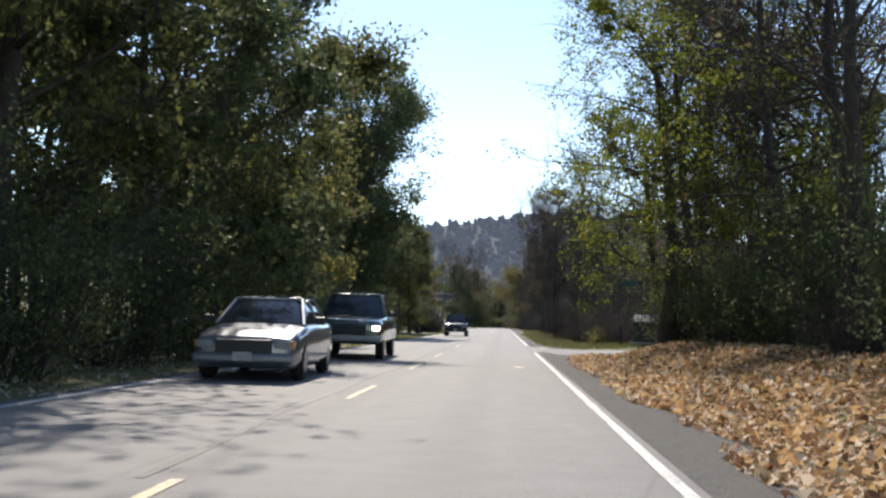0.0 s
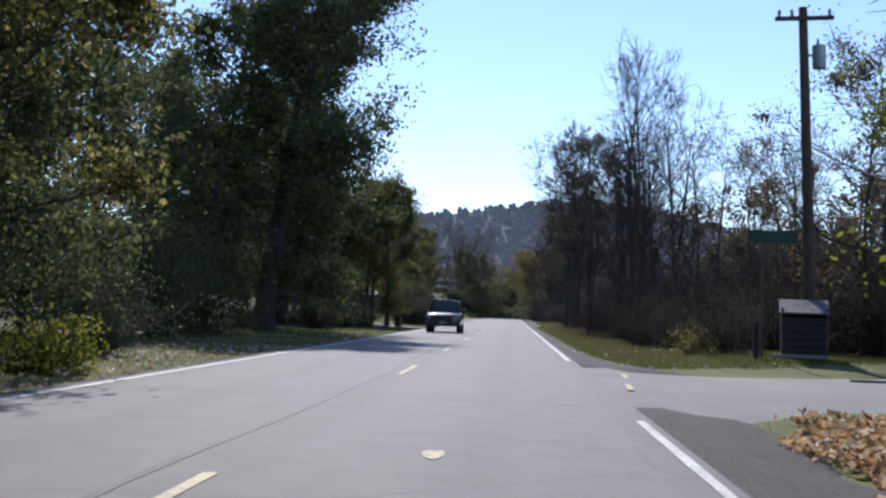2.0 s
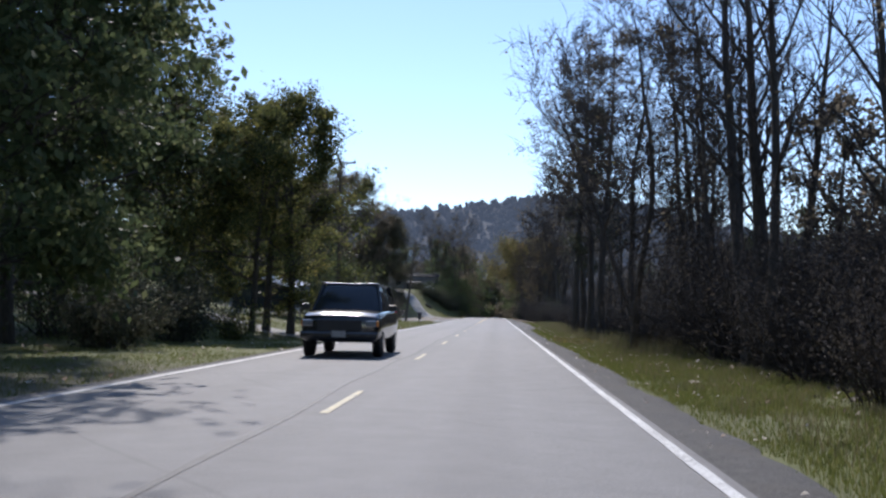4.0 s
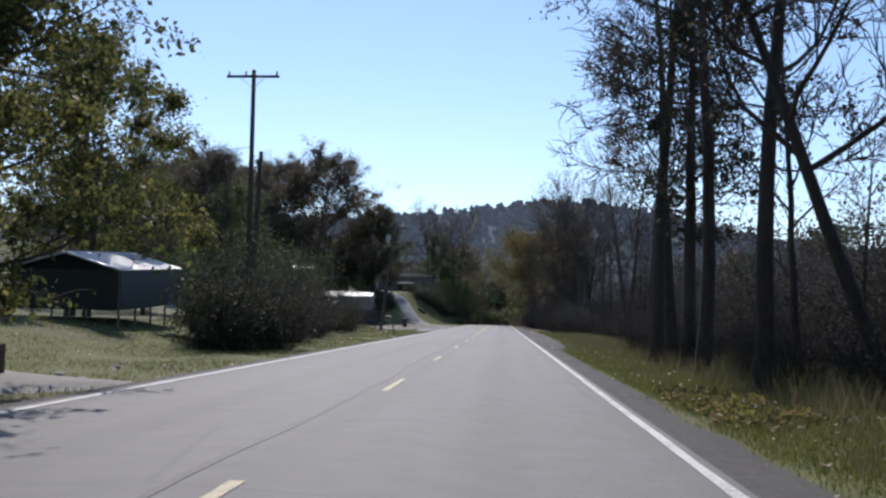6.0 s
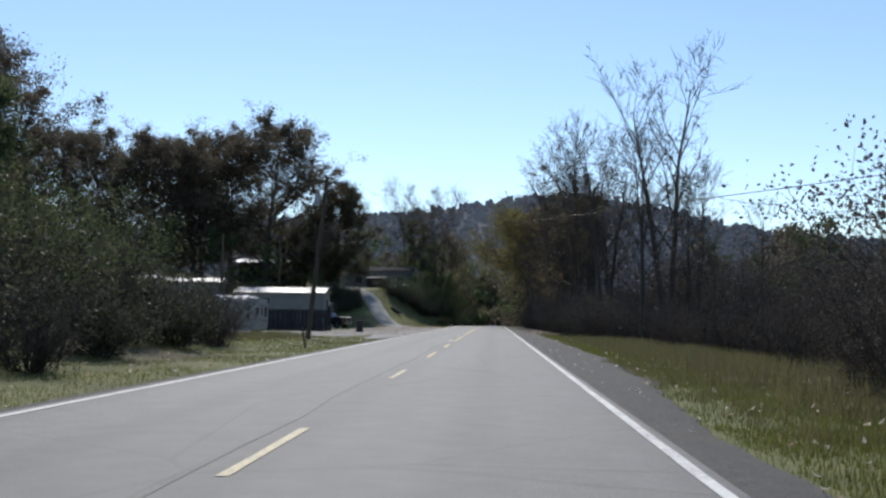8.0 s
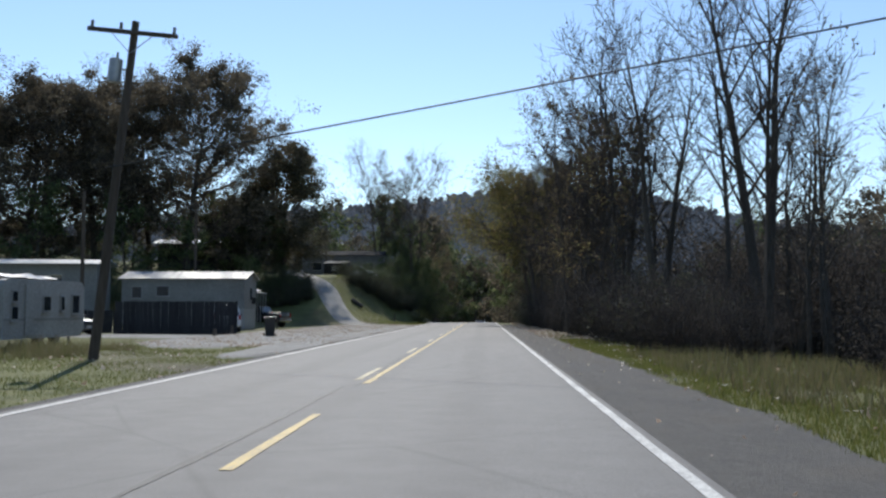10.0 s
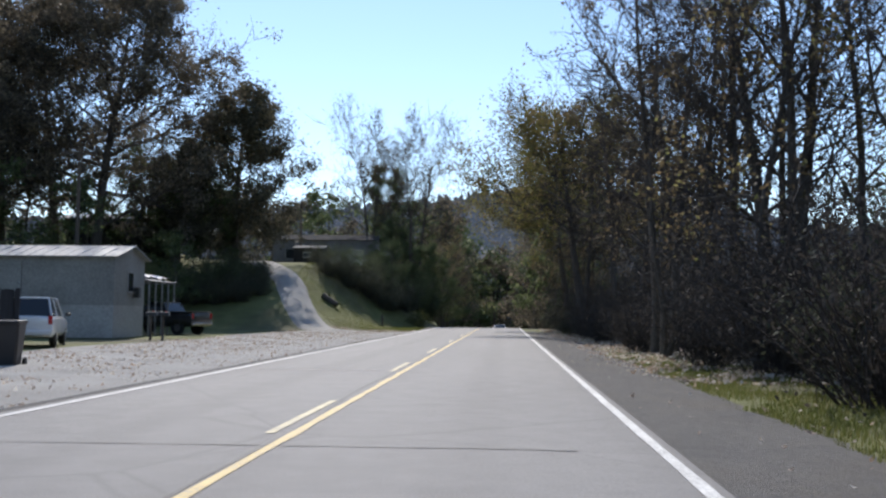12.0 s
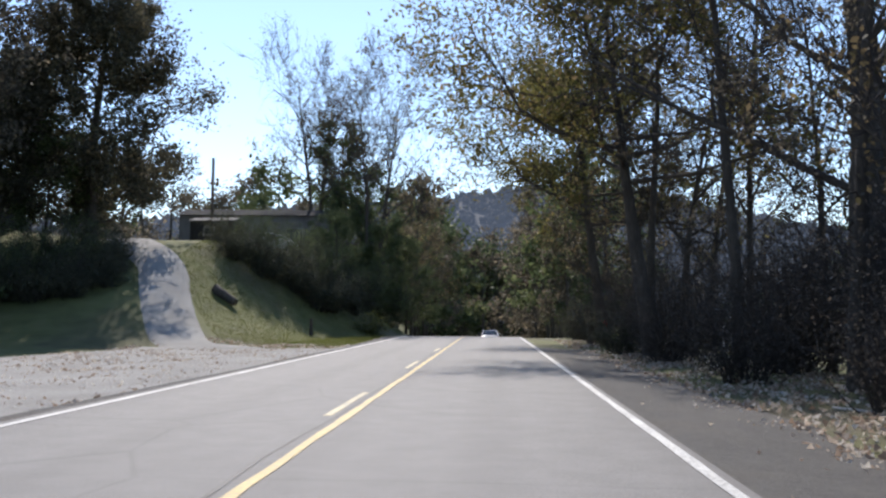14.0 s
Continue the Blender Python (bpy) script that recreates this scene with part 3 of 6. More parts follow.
# side road with a flared mouth
vv, ff = [], []
for i, x in enumerate(np.concatenate([np.linspace(3.4, 8, 9), np.linspace(10, 60, 14)])):
    near, far = 40.6 + 3.6 * float(ss(3.7, 7.0, x)) + 0.42 * max(0, x - 7), 54.6 - 1.4 * float(ss(3.7, 6.5, x)) + 0.42 * max(0, x - 6.5)
    for j in range(6):
        y = near + (far - near) * j / 5
        vv.append((x, y, float(land(x, y)) + (0.05 if 0 < j < 5 else -0.12) - (0.07 if i == 0 else 0)))
    if i:
        ff += [(6 * (i - 1) + j, 6 * i + j, 6 * i + j + 1, 6 * (i - 1) + j + 1) for j in range(5)]
tagged(new("side_road", mesh_of("side_road", vv, ff, M["side"], True)), "pale grey side road with a flared mouth", "road", kind="structure")
ribbon("gravel_lot", [(-9.2, y) for y in np.linspace(186, 250, 33)], [(8.0 + 1.6 * math.sin(y * 0.3)) * float(ss(183, 196, y)) + 1.5 for y in np.linspace(186, 250, 33)], M["gravel"], 0.015, "grey gravel lot beside the road", "gravel lot")
ribbon("gravel_apron", [(-5.3 - 0.25 * math.sin(y * 0.4), y) for y in np.linspace(178, 250, 37)], [2.9 * float(ss(175, 186, y)) + 0.3 for y in np.linspace(178, 250, 37)], M["gravel"], 0.03, "pale gravel apron along the road edge", "gravel apron")
ribbon("driveway", smooth_line([(-8.0, 246.5), (-10.8, 250), (-12.7, 254), (-14.1, 257.3), (-15.3, 260.3), (-17.4, 263.2), (-20, 268), (-20.5, 272), (-17.5, 275.5), (-12, 279)], 46), [4.6] * 4 + [3.0] * 42, M["gravel"], 0.05, "steep gravel driveway up the grassy bank", "driveway")
ribbon("gravel_track", smooth_line([(-6, 200), (-14, 203), (-24, 205), (-40, 207)], 24), [5.5] * 24, M["gravel"], 0.03, "gravel track to the mobile homes", "track")
ribbon("yard_path", smooth_line([(-4.5, 104.5), (-12, 109), (-22, 118), (-30, 128)], 24), [4.0] * 24, M["gravel"], 0.02, "dusty gravel yard entrance", "track")


# ---- trees and shrubs ----
def add_tube(vs, fs, pts, rad, sides):
    pts, rad = np.asarray(pts), np.asarray(rad)
    d = np.gradient(pts, axis=0)
    d /= np.linalg.norm(d, axis=1)[:, None] + 1e-9
    ref = np.array([1.0, 0.13, 0.07]) if abs(d[0, 2]) > 0.7 else np.array([0.1, 0.05, 1.0])
    u = np.cross(d, ref)
    u /= np.linalg.norm(u, axis=1)[:, None] + 1e-9
    w = np.cross(d, u)
    a = np.arange(sides) * 2 * math.pi / sides
    ring = pts[:, None] + rad[:, None, None] * (np.cos(a)[None, :, None] * u[:, None] + np.sin(a)[None, :, None] * w[:, None])
    base = sum(len(v) for v in vs)
    vs.append(ring.reshape(-1, 3))
    n = len(pts)
    i, j = np.meshgrid(np.arange(n - 1), np.arange(sides), indexing="ij")
    q = base + i * sides + j
    r = base + i * sides + (j + 1) % sides
    fs.append(np.stack([q, r, r + sides, q + sides], -1).reshape(-1, 4))


def branch_line(rng, start, direction, length, n, wobble, lift):
    pts, p, d = [start], np.array(start, float), np.array(direction, float)
    for _ in range(n - 1):
        d = d + rng.normal(0, wobble, 3) + np.array([0, 0, lift])
        d /= np.linalg.norm(d)
        p = p + d * length / (n - 1)
        pts.append(p)
    return np.array(pts)


def leaf_mesh(rng, centres, size, flat=0.0):
    n = len(centres)
    u = rng.normal(0, 1, (n, 3))
    u[:, 2] -= 0.5
    u /= np.linalg.norm(u, axis=1)[:, None]
    v = np.cross(u, rng.normal(0, 1, (n, 3)) + np.array([0, 0, flat]))
    v /= np.linalg.norm(v, axis=1)[:, None] + 1e-9
    s = (size * rng.uniform(0.55, 1.25, n))[:, None]
    verts = np.stack([centres - u * s * 0.5, centres + v * s * 0.3 - u * s * 0.05, centres + u * s * 0.5, centres - v * s * 0.3 - u * s * 0.05], 1).reshape(-1, 3)
    return verts, np.arange(4 * n).reshape(-1, 4)


def make_tree(name, label, seed, height, r0, bare_to, limb, up, counts, leaves, size, leaf_mat, wobble=0.10, shape="round", spread=0.30, lean=0.0, category="tree", forks=1, twig_mat="twig", clump=0.4, stout=1.0, bend=1.0):
    """A tapered trunk with limbs, branches and twigs, and a crown of many small leaves."""
    rng = np.random.default_rng(seed)
    tv, tf, cv, cf = [], [], [], []
    tips = []
    for fork in range(forks):
        tilt = 0.0 if forks == 1 else 0.16
        az0 = fork * 2 * math.pi / forks + 0.6
        trunk = branch_line(rng, (0, 0, -0.3), (lean + tilt * math.cos(az0), tilt * math.sin(az0), 1), height * (1 if fork == 0 else 0.9) + 0.3, 12, 0.035 * bend, 0.02 * bend)
        tr = r0 * (1 if forks == 1 else 0.75) * (1 - np.linspace(0, 1, 12) ** 1.2 * 0.9)
        tr[0] *= 1.3
        add_tube(tv, tf, trunk, tr, 9)
        n1, n2, n3 = counts
        for i in range(n1):
            h = bare_to + (0.98 - bare_to) * (i + rng.uniform(0, 1)) / n1
            k = h * 11
            p = trunk[int(k)] + (trunk[min(11, int(k) + 1)] - trunk[int(k)]) * (k - int(k))
            rr = np.interp(k, np.arange(12), tr)
            f = (h - bare_to) / (1 - bare_to)
            prof = {"round": 0.35 + 0.65 * math.sin(math.pi * min(1, 0.25 + 0.75 * f)) ** 0.7, "cone": 1.05 - 0.9 * f, "vase": 0.75 + 0.25 * f if f < 0.85 else 0.7}[shape]
            az = 2.4 * i + rng.uniform(-0.5, 0.5) + fork
            el = up + 0.5 * f + rng.normal(0, 0.12)
            d = np.array([math.cos(az) * math.cos(el), math.sin(az) * math.cos(el), math.sin(el)])
            L = limb * height * prof * rng.uniform(0.75, 1.15)
            line = branch_line(rng, p, d, L, 7, wobble, 0.05)
            lr = min(rr * 0.6, 0.012 * L + 0.02) * stout * (1 - np.linspace(0, 1, 7) * 0.85)
            lr = np.maximum(lr, 0.011 * max(1, height / 14))
            add_tube(tv, tf, line, lr, 5)
            for j in range(n2):
                t = 0.25 + 0.75 * (j + rng.uniform(0, 1)) / n2
                k2 = min(t * 6, 5.999)
                q = line[int(k2)] + (line[int(k2) + 1] - line[int(k2)]) * (k2 - int(k2))
                d2 = (line[int(k2) + 1] - line[int(k2)])
                d2 = d2 / np.linalg.norm(d2) + rng.normal(0, 0.62, 3) + np.array([0, 0, 0.15])
                d2 /= np.linalg.norm(d2)
                L2 = L * (0.62 - 0.32 * t) * rng.uniform(0.7, 1.2)
                sub = branch_line(rng, q, d2, L2, 5, wobble * 1.4, 0.04)
                add_tube(cv, cf, sub, np.maximum(np.interp(k2, np.arange(7), lr) * 0.62 * (1 - np.linspace(0, 1, 5) * 0.75), 0.009), 3)
                tips.append(sub[2:])
                for _ in range(n3):
                    a = sub[rng.integers(1, 5)]
                    d3 = d2 + rng.normal(0, 0.6, 3) + np.array([0, 0, 0.1])
                    d3 /= np.linalg.norm(d3)
                    tw = branch_line(rng, a, d3, L2 * rng.uniform(0.35, 0.7), 4, wobble * 1.6, 0.05)
                    add_tube(cv, cf, tw, np.array([0.018, 0.014, 0.010, 0.005]) * max(0.8, height / 16), 3)
                    tips.append(tw[1:])
    ob = thing(name, Matrix(), label, category)
    trunk_ob = new("trunk", mesh_of("trunk", np.concatenate(tv), np.concatenate(tf), M["bark"], True))
    trunk_ob.parent = ob
    br = new("twig_mass", mesh_of("twig_mass", np.concatenate(cv), np.concatenate(cf), M[twig_mat], True))
    br.parent = ob
    tagged(br, kind="stuff")
    if leaves:
        pts = np.concatenate(tips)
        # leaves gather in clumps along some twigs and leave others bare
        weight = np.repeat(rng.gamma(clump, 1.0, len(tips)), [len(t) for t in tips]) * rng.gamma(0.8, 1.0, len(pts))
        pick = rng.choice(len(pts), leaves, p=weight / weight.sum())
        wide = spread * rng.uniform(0.45, 1.25, len(pts))[pick][:, None]
        c = pts[pick] + rng.normal(0, 1, (leaves, 3)) * wide * np.array([1, 1, 0.75])
        v, f = leaf_mesh(rng, c, size)
        crown = new("crown", mesh_of("crown", v, f, M[leaf_mat]))
        crown.parent = ob
    return ob


def make_shrub(name, label, seed, height, width, stems, leaves, size, leaf_mat, spread=0.16, category="shrub"):
    rng = np.random.default_rng(seed)
    vs, fs, tips = [], [], []
    for _ in range(stems):
        az, r = rng.uniform(0, 2 * math.pi), rng.uniform(0, 0.25) * width
        el = rng.uniform(0.75, 1.5)
        d = np.array([math.cos(az) * math.cos(el), math.sin(az) * math.cos(el), math.sin(el)])
        L = height * rng.uniform(0.6, 1.1)
        line = branch_line(rng, (r * math.cos(az), r * math.sin(az), -0.15), d, L, 7, 0.13, -0.01)
        add_tube(vs, fs, line, 0.012 * height ** 0.5 * (1 - np.linspace(0, 1, 7) * 0.8), 3)
        for _ in range(5):
            k = rng.integers(1, 6)
            d2 = d + rng.normal(0, 0.75, 3)
            d2 /= np.linalg.norm(d2)
            sub = branch_line(rng, line[k], d2, L * rng.uniform(0.25, 0.5), 5, 0.2, 0.0)
            add_tube(vs, fs, sub, 0.006 * height ** 0.5 * (1 - np.linspace(0, 1, 5) * 0.7), 3)
            tips.append(sub[1:])
        tips.append(line[2:])
    ob = thing(name, Matrix(), label, category)
    st = new("stem_mass", mesh_of("stem_mass", np.concatenate(vs), np.concatenate(fs), M["twig"], True))
    st.parent = ob
    tagged(st, kind="stuff")
    pts = np.concatenate(tips)
    weight = rng.gamma(0.8, 1.0, len(pts))
    c = pts[rng.choice(len(pts), leaves, p=weight / weight.sum())] + rng.normal(0, spread, (leaves, 3))
    c[:, 2] = np.maximum(c[:, 2], 0.05)
    v, f = leaf_mesh(rng, c, size)
    cr = new("foliage", mesh_of("foliage", v, f, M[leaf_mat]))
    cr.parent = ob
    tagged(cr, kind="stuff")
    return ob


KINDS = {
    "oak": lambda: make_tree("oak_tree", "tall oak with dark yellow-green autumn leaves", 11, 17, 0.30, 0.14, 0.36, 0.15, (20, 8, 4), 24000, 0.23, "leaf_green", spread=0.42),
    "maple": lambda: make_tree("maple_tree", "leafy maple turning yellow among dark green", 12, 14, 0.22, 0.12, 0.40, 0.1, (18, 8, 4), 20000, 0.22, "leaf_green", spread=0.40),
    "dense": lambda: make_tree("hickory_tree", "massive dark leafy tree leaning over the road", 13, 21, 0.55, 0.10, 0.31, 0.2, (34, 11, 4), 60000, 0.27, "leaf_dark", spread=0.5),
    "darktree": lambda: make_tree("dark_tree", "dark green leafy roadside tree", 14, 13, 0.22, 0.07, 0.36, 0.15, (20, 8, 4), 20000, 0.24, "leaf_dark", spread=0.42),
    "lime": lambda: make_tree("lime_tree", "roadside tree with bright lime-green leaves and low hanging boughs", 15, 13, 0.24, 0.14, 0.46, -0.05, (16, 9, 5), 16000, 0.125, "leaf_lime", spread=0.26, wobble=0.17, lean=-0.10),
    "brown": lambda: make_tree("brown_oak_tree", "tall oak with thinning brown leaves", 16, 22.5, 0.48, 0.17, 0.46, 0.25, (34, 12, 4), 66000, 0.26, "leaf_brown", spread=0.45, shape="round", wobble=0.14, clump=0.9),
    "rust": lambda: make_tree("rusty_oak_tree", "oak with sparse rust and olive leaves", 17, 13, 0.20, 0.12, 0.42, 0.15, (18, 8, 5), 7000, 0.17, "leaf_rust", spread=0.30, wobble=0.14),
    "rust_b": lambda: make_tree("rusty_maple_tree", "maple with thin rust-brown leaves and many bare twigs", 27, 12, 0.17, 0.18, 0.40, 0.35, (16, 8, 6), 3600, 0.16, "leaf_rust", spread=0.26, wobble=0.14),
    "overhang": lambda: make_tree("overhanging_oak_tree", "oak with olive and rust leaves hanging over the road", 28, 12.2, 0.30, 0.50, 0.60, 0.14, (22, 10, 5), 30000, 0.18, "leaf_olive", spread=0.48, wobble=0.16, lean=-0.10),
    "bank_tree": lambda: make_tree("twisted_tree", "dark twisted twin-trunked tree hung with lime-green leaves", 44, 13, 0.38, 0.20, 0.40, 0.45, (16, 9, 6), 16000, 0.14, "leaf_lime", spread=0.26, wobble=0.2, lean=-0.05, forks=2, clump=0.25, bend=3.0),
    "crest_oak": lambda: make_tree("spreading_oak_tree", "big dark-trunked oak with heavy limbs and rust leaves", 45, 16, 0.50, 0.24, 0.52, 0.55, (14, 9, 6), 4500, 0.20, "leaf_rust", spread=0.36, wobble=0.15, lean=-0.06, bend=1.6),
    "crooked": lambda: make_tree("crooked_tree", "dark crooked trunk with tangled half-bare limbs", 38, 15, 0.23, 0.22, 0.34, 0.5, (15, 8, 6), 700, 0.13, "leaf_rust", spread=0.24, wobble=0.2, lean=0.10, forks=2, stout=0.6, bend=2.2),
    "leaning": lambda: make_tree("leaning_tree", "bare tree leaning over the weeds with tangled limbs", 39, 14, 0.15, 0.30, 0.36, 0.4, (15, 8, 6), 200, 0.18, "leaf_brown", spread=0.22, wobble=0.18, lean=-0.36),
    "umber": lambda: make_tree("umber_oak_tree", "dense dark oak with umber leaves on the bank", 18, 13.5, 0.40, 0.08, 0.43, 0.15, (32, 10, 4), 60000, 0.24, "leaf_umber", spread=0.45, shape="round", wobble=0.14, clump=1.0),
    "bare": lambda: make_tree("bare_tree", "slender bare tree with grey twigs", 19, 15, 0.16, 0.28, 0.26, 0.75, (16, 7, 5), 60, 0.16, "leaf_brown", wobble=0.08, shape="vase"),
    "bare_b": lambda: make_tree("bare_tree", "bare forked tree with upswept branches", 20, 16, 0.32, 0.3, 0.30, 0.8, (14, 7, 5), 0, 0.2, "leaf_brown", wobble=0.11, shape="vase", forks=2),
    "bare_c": lambda: make_tree("bare_tree", "thin bare tree with a few clinging brown leaves", 21, 12, 0.13, 0.25, 0.26, 0.7, (14, 6, 4), 420, 0.16, "leaf_brown", wobble=0.1, shape="vase", spread=0.2),
    "trunk": lambda: make_tree("tall_tree", "tall dark straight trunk with high crooked bare branches", 22, 19, 0.22, 0.34, 0.19, 0.30, (26, 8, 7), 500, 0.13, "leaf_brown", wobble=0.2, shape="round", spread=0.25, stout=0.5),
    "trunk_b": lambda: make_tree("tall_tree", "tall dark trunk with clusters of hanging leaves", 23, 18, 0.22, 0.28, 0.22, 0.15, (20, 8, 7), 5200, 0.14, "leaf_brown", wobble=0.2, shape="round", spread=0.24, stout=0.55, clump=0.12),
    "ivy": lambda: make_tree("ivy_clad_tree", "dark straight trunk hung with dense clusters of dark leaves", 46, 15, 0.24, 0.28, 0.13, 0.1, (26, 7, 4), 8500, 0.17, "leaf_dusk", wobble=0.2, spread=0.30, clump=0.25),
    "skeleton": lambda: make_tree("fine_twigged_tree", "half-bare spreading tree with fine twigs", 24, 17, 0.28, 0.32, 0.40, 0.45, (16, 9, 7), 2600, 0.20, "leaf_rust", wobble=0.13, shape="vase", spread=0.22, forks=2),
    "far": lambda: make_tree("woodland_tree", "distant dark woodland tree", 25, 15, 0.25, 0.1, 0.33, 0.2, (12, 4, 1), 2600, 0.5, "leaf_dark", spread=0.6, clump=1.2),
    "far_brown": lambda: make_tree("woodland_tree", "distant browning woodland tree", 26, 15, 0.25, 0.12, 0.32, 0.3, (12, 5, 1), 2900, 0.42, "leaf_brown", spread=0.55, clump=1.2),
    "bush": lambda: make_shrub("bush", "dense dark roadside bush", 31, 2.6, 2.4, 34, 6000, 0.11, "leaf_dusk"),
    "bush_green": lambda: make_shrub("bush", "yellow-green leafy roadside bush", 32, 1.8, 1.8, 26, 2400, 0.11, "leaf_green"),
    "bush_bright": lambda: make_shrub("bush", "low bush with pale yellow-green leaves at the verge", 40, 1.15, 1.7, 24, 1900, 0.12, "leaf_lime"),
    "brush": lambda: make_shrub("brush", "tangled brown brush with thin stems", 33, 3.0, 2.6, 56, 3200, 0.085, "leaf_grey", 0.2),
    "brush_grey": lambda: make_shrub("brush", "grey leafless brush with pale dry leaf tips", 34, 3.6, 2.6, 60, 2000, 0.08, "leaf_grey", 0.2),
    "vine": lambda: make_shrub("thicket", "tall vine-covered dark thicket", 35, 5.5, 4.0, 40, 11000, 0.125, "leaf_dark", 0.3, category="thicket"),
    "far_brush": lambda: make_shrub("thicket", "dull brown thicket across the low field", 37, 6.5, 6.0, 46, 9500, 0.15, "leaf_grey", 0.40, category="thicket"),
    "vine_brown": lambda: make_shrub("thicket", "tall tangled brown thicket", 36, 6.0, 4.2, 84, 11000, 0.10, "leaf_grey", 0.3, category="thicket"),
}
PROTO = {}


def plant(kind, x, y, s=1.0, turn=None, group="", dz=0.0):
    if turn is None and kind in ("lime", "overhang", "leaning", "bank_tree", "crest_oak"):
        turn = 8.0 * math.sin(x + y)
    if turn is None:
        turn = (x * 57.3 + y * 31.7) % 360
    z = float(land(x, y)) - 0.06 + dz
    if kind not in PROTO:
        PROTO[kind] = ob = KINDS[kind]()
        ob.matrix_basis = pose(x, y, z, 0, 0, turn) @ Matrix.Scale(s, 4)
    else:
        p = PROTO[kind]
        ob = copy_thing(p, pose(x, y, z, 0, 0, turn) @ Matrix.Scale(s / p.scale.x, 4))
    if group:
        tagged(ob, group=group)
    return ob


def plant_all(group, rows):
    for kind, x, y, s in rows:
        plant(kind, x, y, s, group=group)


# wood on the side of the oncoming lane, before the big tree
plant_all("trees of the dark wood", [
    # the oak at y -8 is unseen, added behind the start for road shade
    ("oak", -10.4, -8, 1.0), ("oak", -9.1, 6, 0.95), ("maple", -8.9, 15, 1.1), ("oak", -9.7, 24, 1.05), ("darktree", -8.7, 31, 1.1), ("maple", -9.1, 38, 1.05),
    ("oak", -9.4, 47.5, 0.8), ("maple", -13.4, 53, 0.7), ("maple", -14.5, 62, 0.6), ("oak", -15, 12, 1.1), ("oak", -12.8, 43, 0.95), ("darktree", -12.2, 50.5, 0.95), ("darktree", -15, 22, 1.2), ("oak", -16, 34, 1.1),
    # far trees from the loop are added to block sun behind the wood
    ("darktree", -15, 45, 0.9), ("oak", -16, 57, 0.75), ("darktree", -15, 68, 0.85), ("darktree", -14, 1, 1.2), ("far", -24, 18, 1.1), ("far", -24, 38, 1.1), ("far", -24, 58, 1.0)] + [("far", -19 - 4.0 * (k % 3), 9 + 6.1 * k, 1.0 + 0.1 * (k % 3)) for k in range(12)])
plant_all("undergrowth of the dark wood", [
    ("vine", -7.2, 9, 0.8), ("vine", -7.0, 14, 0.75), ("vine", -6.9, 19, 0.8), ("vine", -7.2, 25, 0.8), ("vine", -7.0, 30, 0.7), ("vine", -7.4, 36, 0.8), ("vine", -7.8, 42, 0.75),
    ("vine", -9.5, 49, 0.8), ("vine", -10.0, 56, 0.8), ("vine", -10.5, 63, 0.8), ("vine", -11, 70, 0.8), ("bush_bright", -6.0, 46.2, 0.95), ("bush_bright", -6.9, 44.8, 0.9), ("bush", -7.8, 52, 0.7), ("bush_green", -7.4, 36.5, 0.8)])
plant("dense", -11.0, 80.5, 0.98, 40)
plant_all("trees past the big tree", [
    ("darktree", -13, 77, 1.15), ("darktree", -12.5, 88, 1.1), ("maple", -9.1, 103.7, 0.68), ("oak", -8.9, 105.6, 0.60), ("oak", -7.6, 105.0, 0.62), ("maple", -12.6, 106.6, 0.75), ("darktree", -14, 108, 0.8), ("maple", -21, 152, 0.62), ("darktree", -15, 97, 1.1), ("oak", -16, 107, 0.85), ("maple", -15.8, 131, 0.76), ("oak", -17.2, 132.5, 0.72), ("maple", -19, 116, 0.85),
    ("oak", -24, 100, 1.0), ("maple", -24, 126, 0.9), ("far", -30, 112, 1.1), ("far", -32, 130, 1.1), ("far", -29, 88, 1.1)])
plant_all("brush past the big tree", [("bush", -9.5, 88, 1.0), ("bush", -9.0, 93, 0.9), ("bush_green", -8.2, 97, 0.8), ("vine", -12, 91, 0.9), ("bush_green", -13.5, 86, 0.9), ("bush_green", -17, 84, 1.2), ("bush_green", -18, 92, 1.2), ("bush", -10.5, 97, 1.0)])
# bush mass by the pole
plant_all("bushes below the pole", [
    ("bush", -7.5, 122.4, 1.30), ("bush", -6.9, 124.2, 1.15), ("bush", -8.5, 124.6, 1.05), ("brush_grey", -6.3, 125.6, 0.75), ("brush_grey", -7.6, 126.6, 1.0), ("brush_grey", -8.6, 131, 1.1), ("bush", -8.4, 134, 1.0), ("bush", -9.0, 138.5, 1.0), ("brush", -7.4, 133.5, 0.7),
    ("brush", -8.0, 141, 0.8), ("bush", -10.5, 143, 1.5), ("vine", -12.5, 140, 0.9), ("vine", -12, 148, 0.9), ("bush", -10.5, 152, 1.4), ("vine", -14, 154, 0.9), ("bush", -9.0, 147, 0.9), ("bush", -9.4, 155, 1.0), ("brush_grey", -8.8, 158, 0.9), ("brush", -9.6, 160.5, 0.9)])
plant_all("trees by the carport", [("darktree", -14, 145, 0.52), ("darktree", -16.5, 153, 0.6), ("vine", -13, 158, 0.8), ("vine", -16, 162, 0.8), ("brown", -20, 158, 0.45), ("maple", -24, 148, 0.55), ("bare", -12.4, 139, 0.52), ("bare", -13.6, 141.5, 0.5), ("far", -28, 158, 0.6), ("darktree", -22, 165, 0.7)])
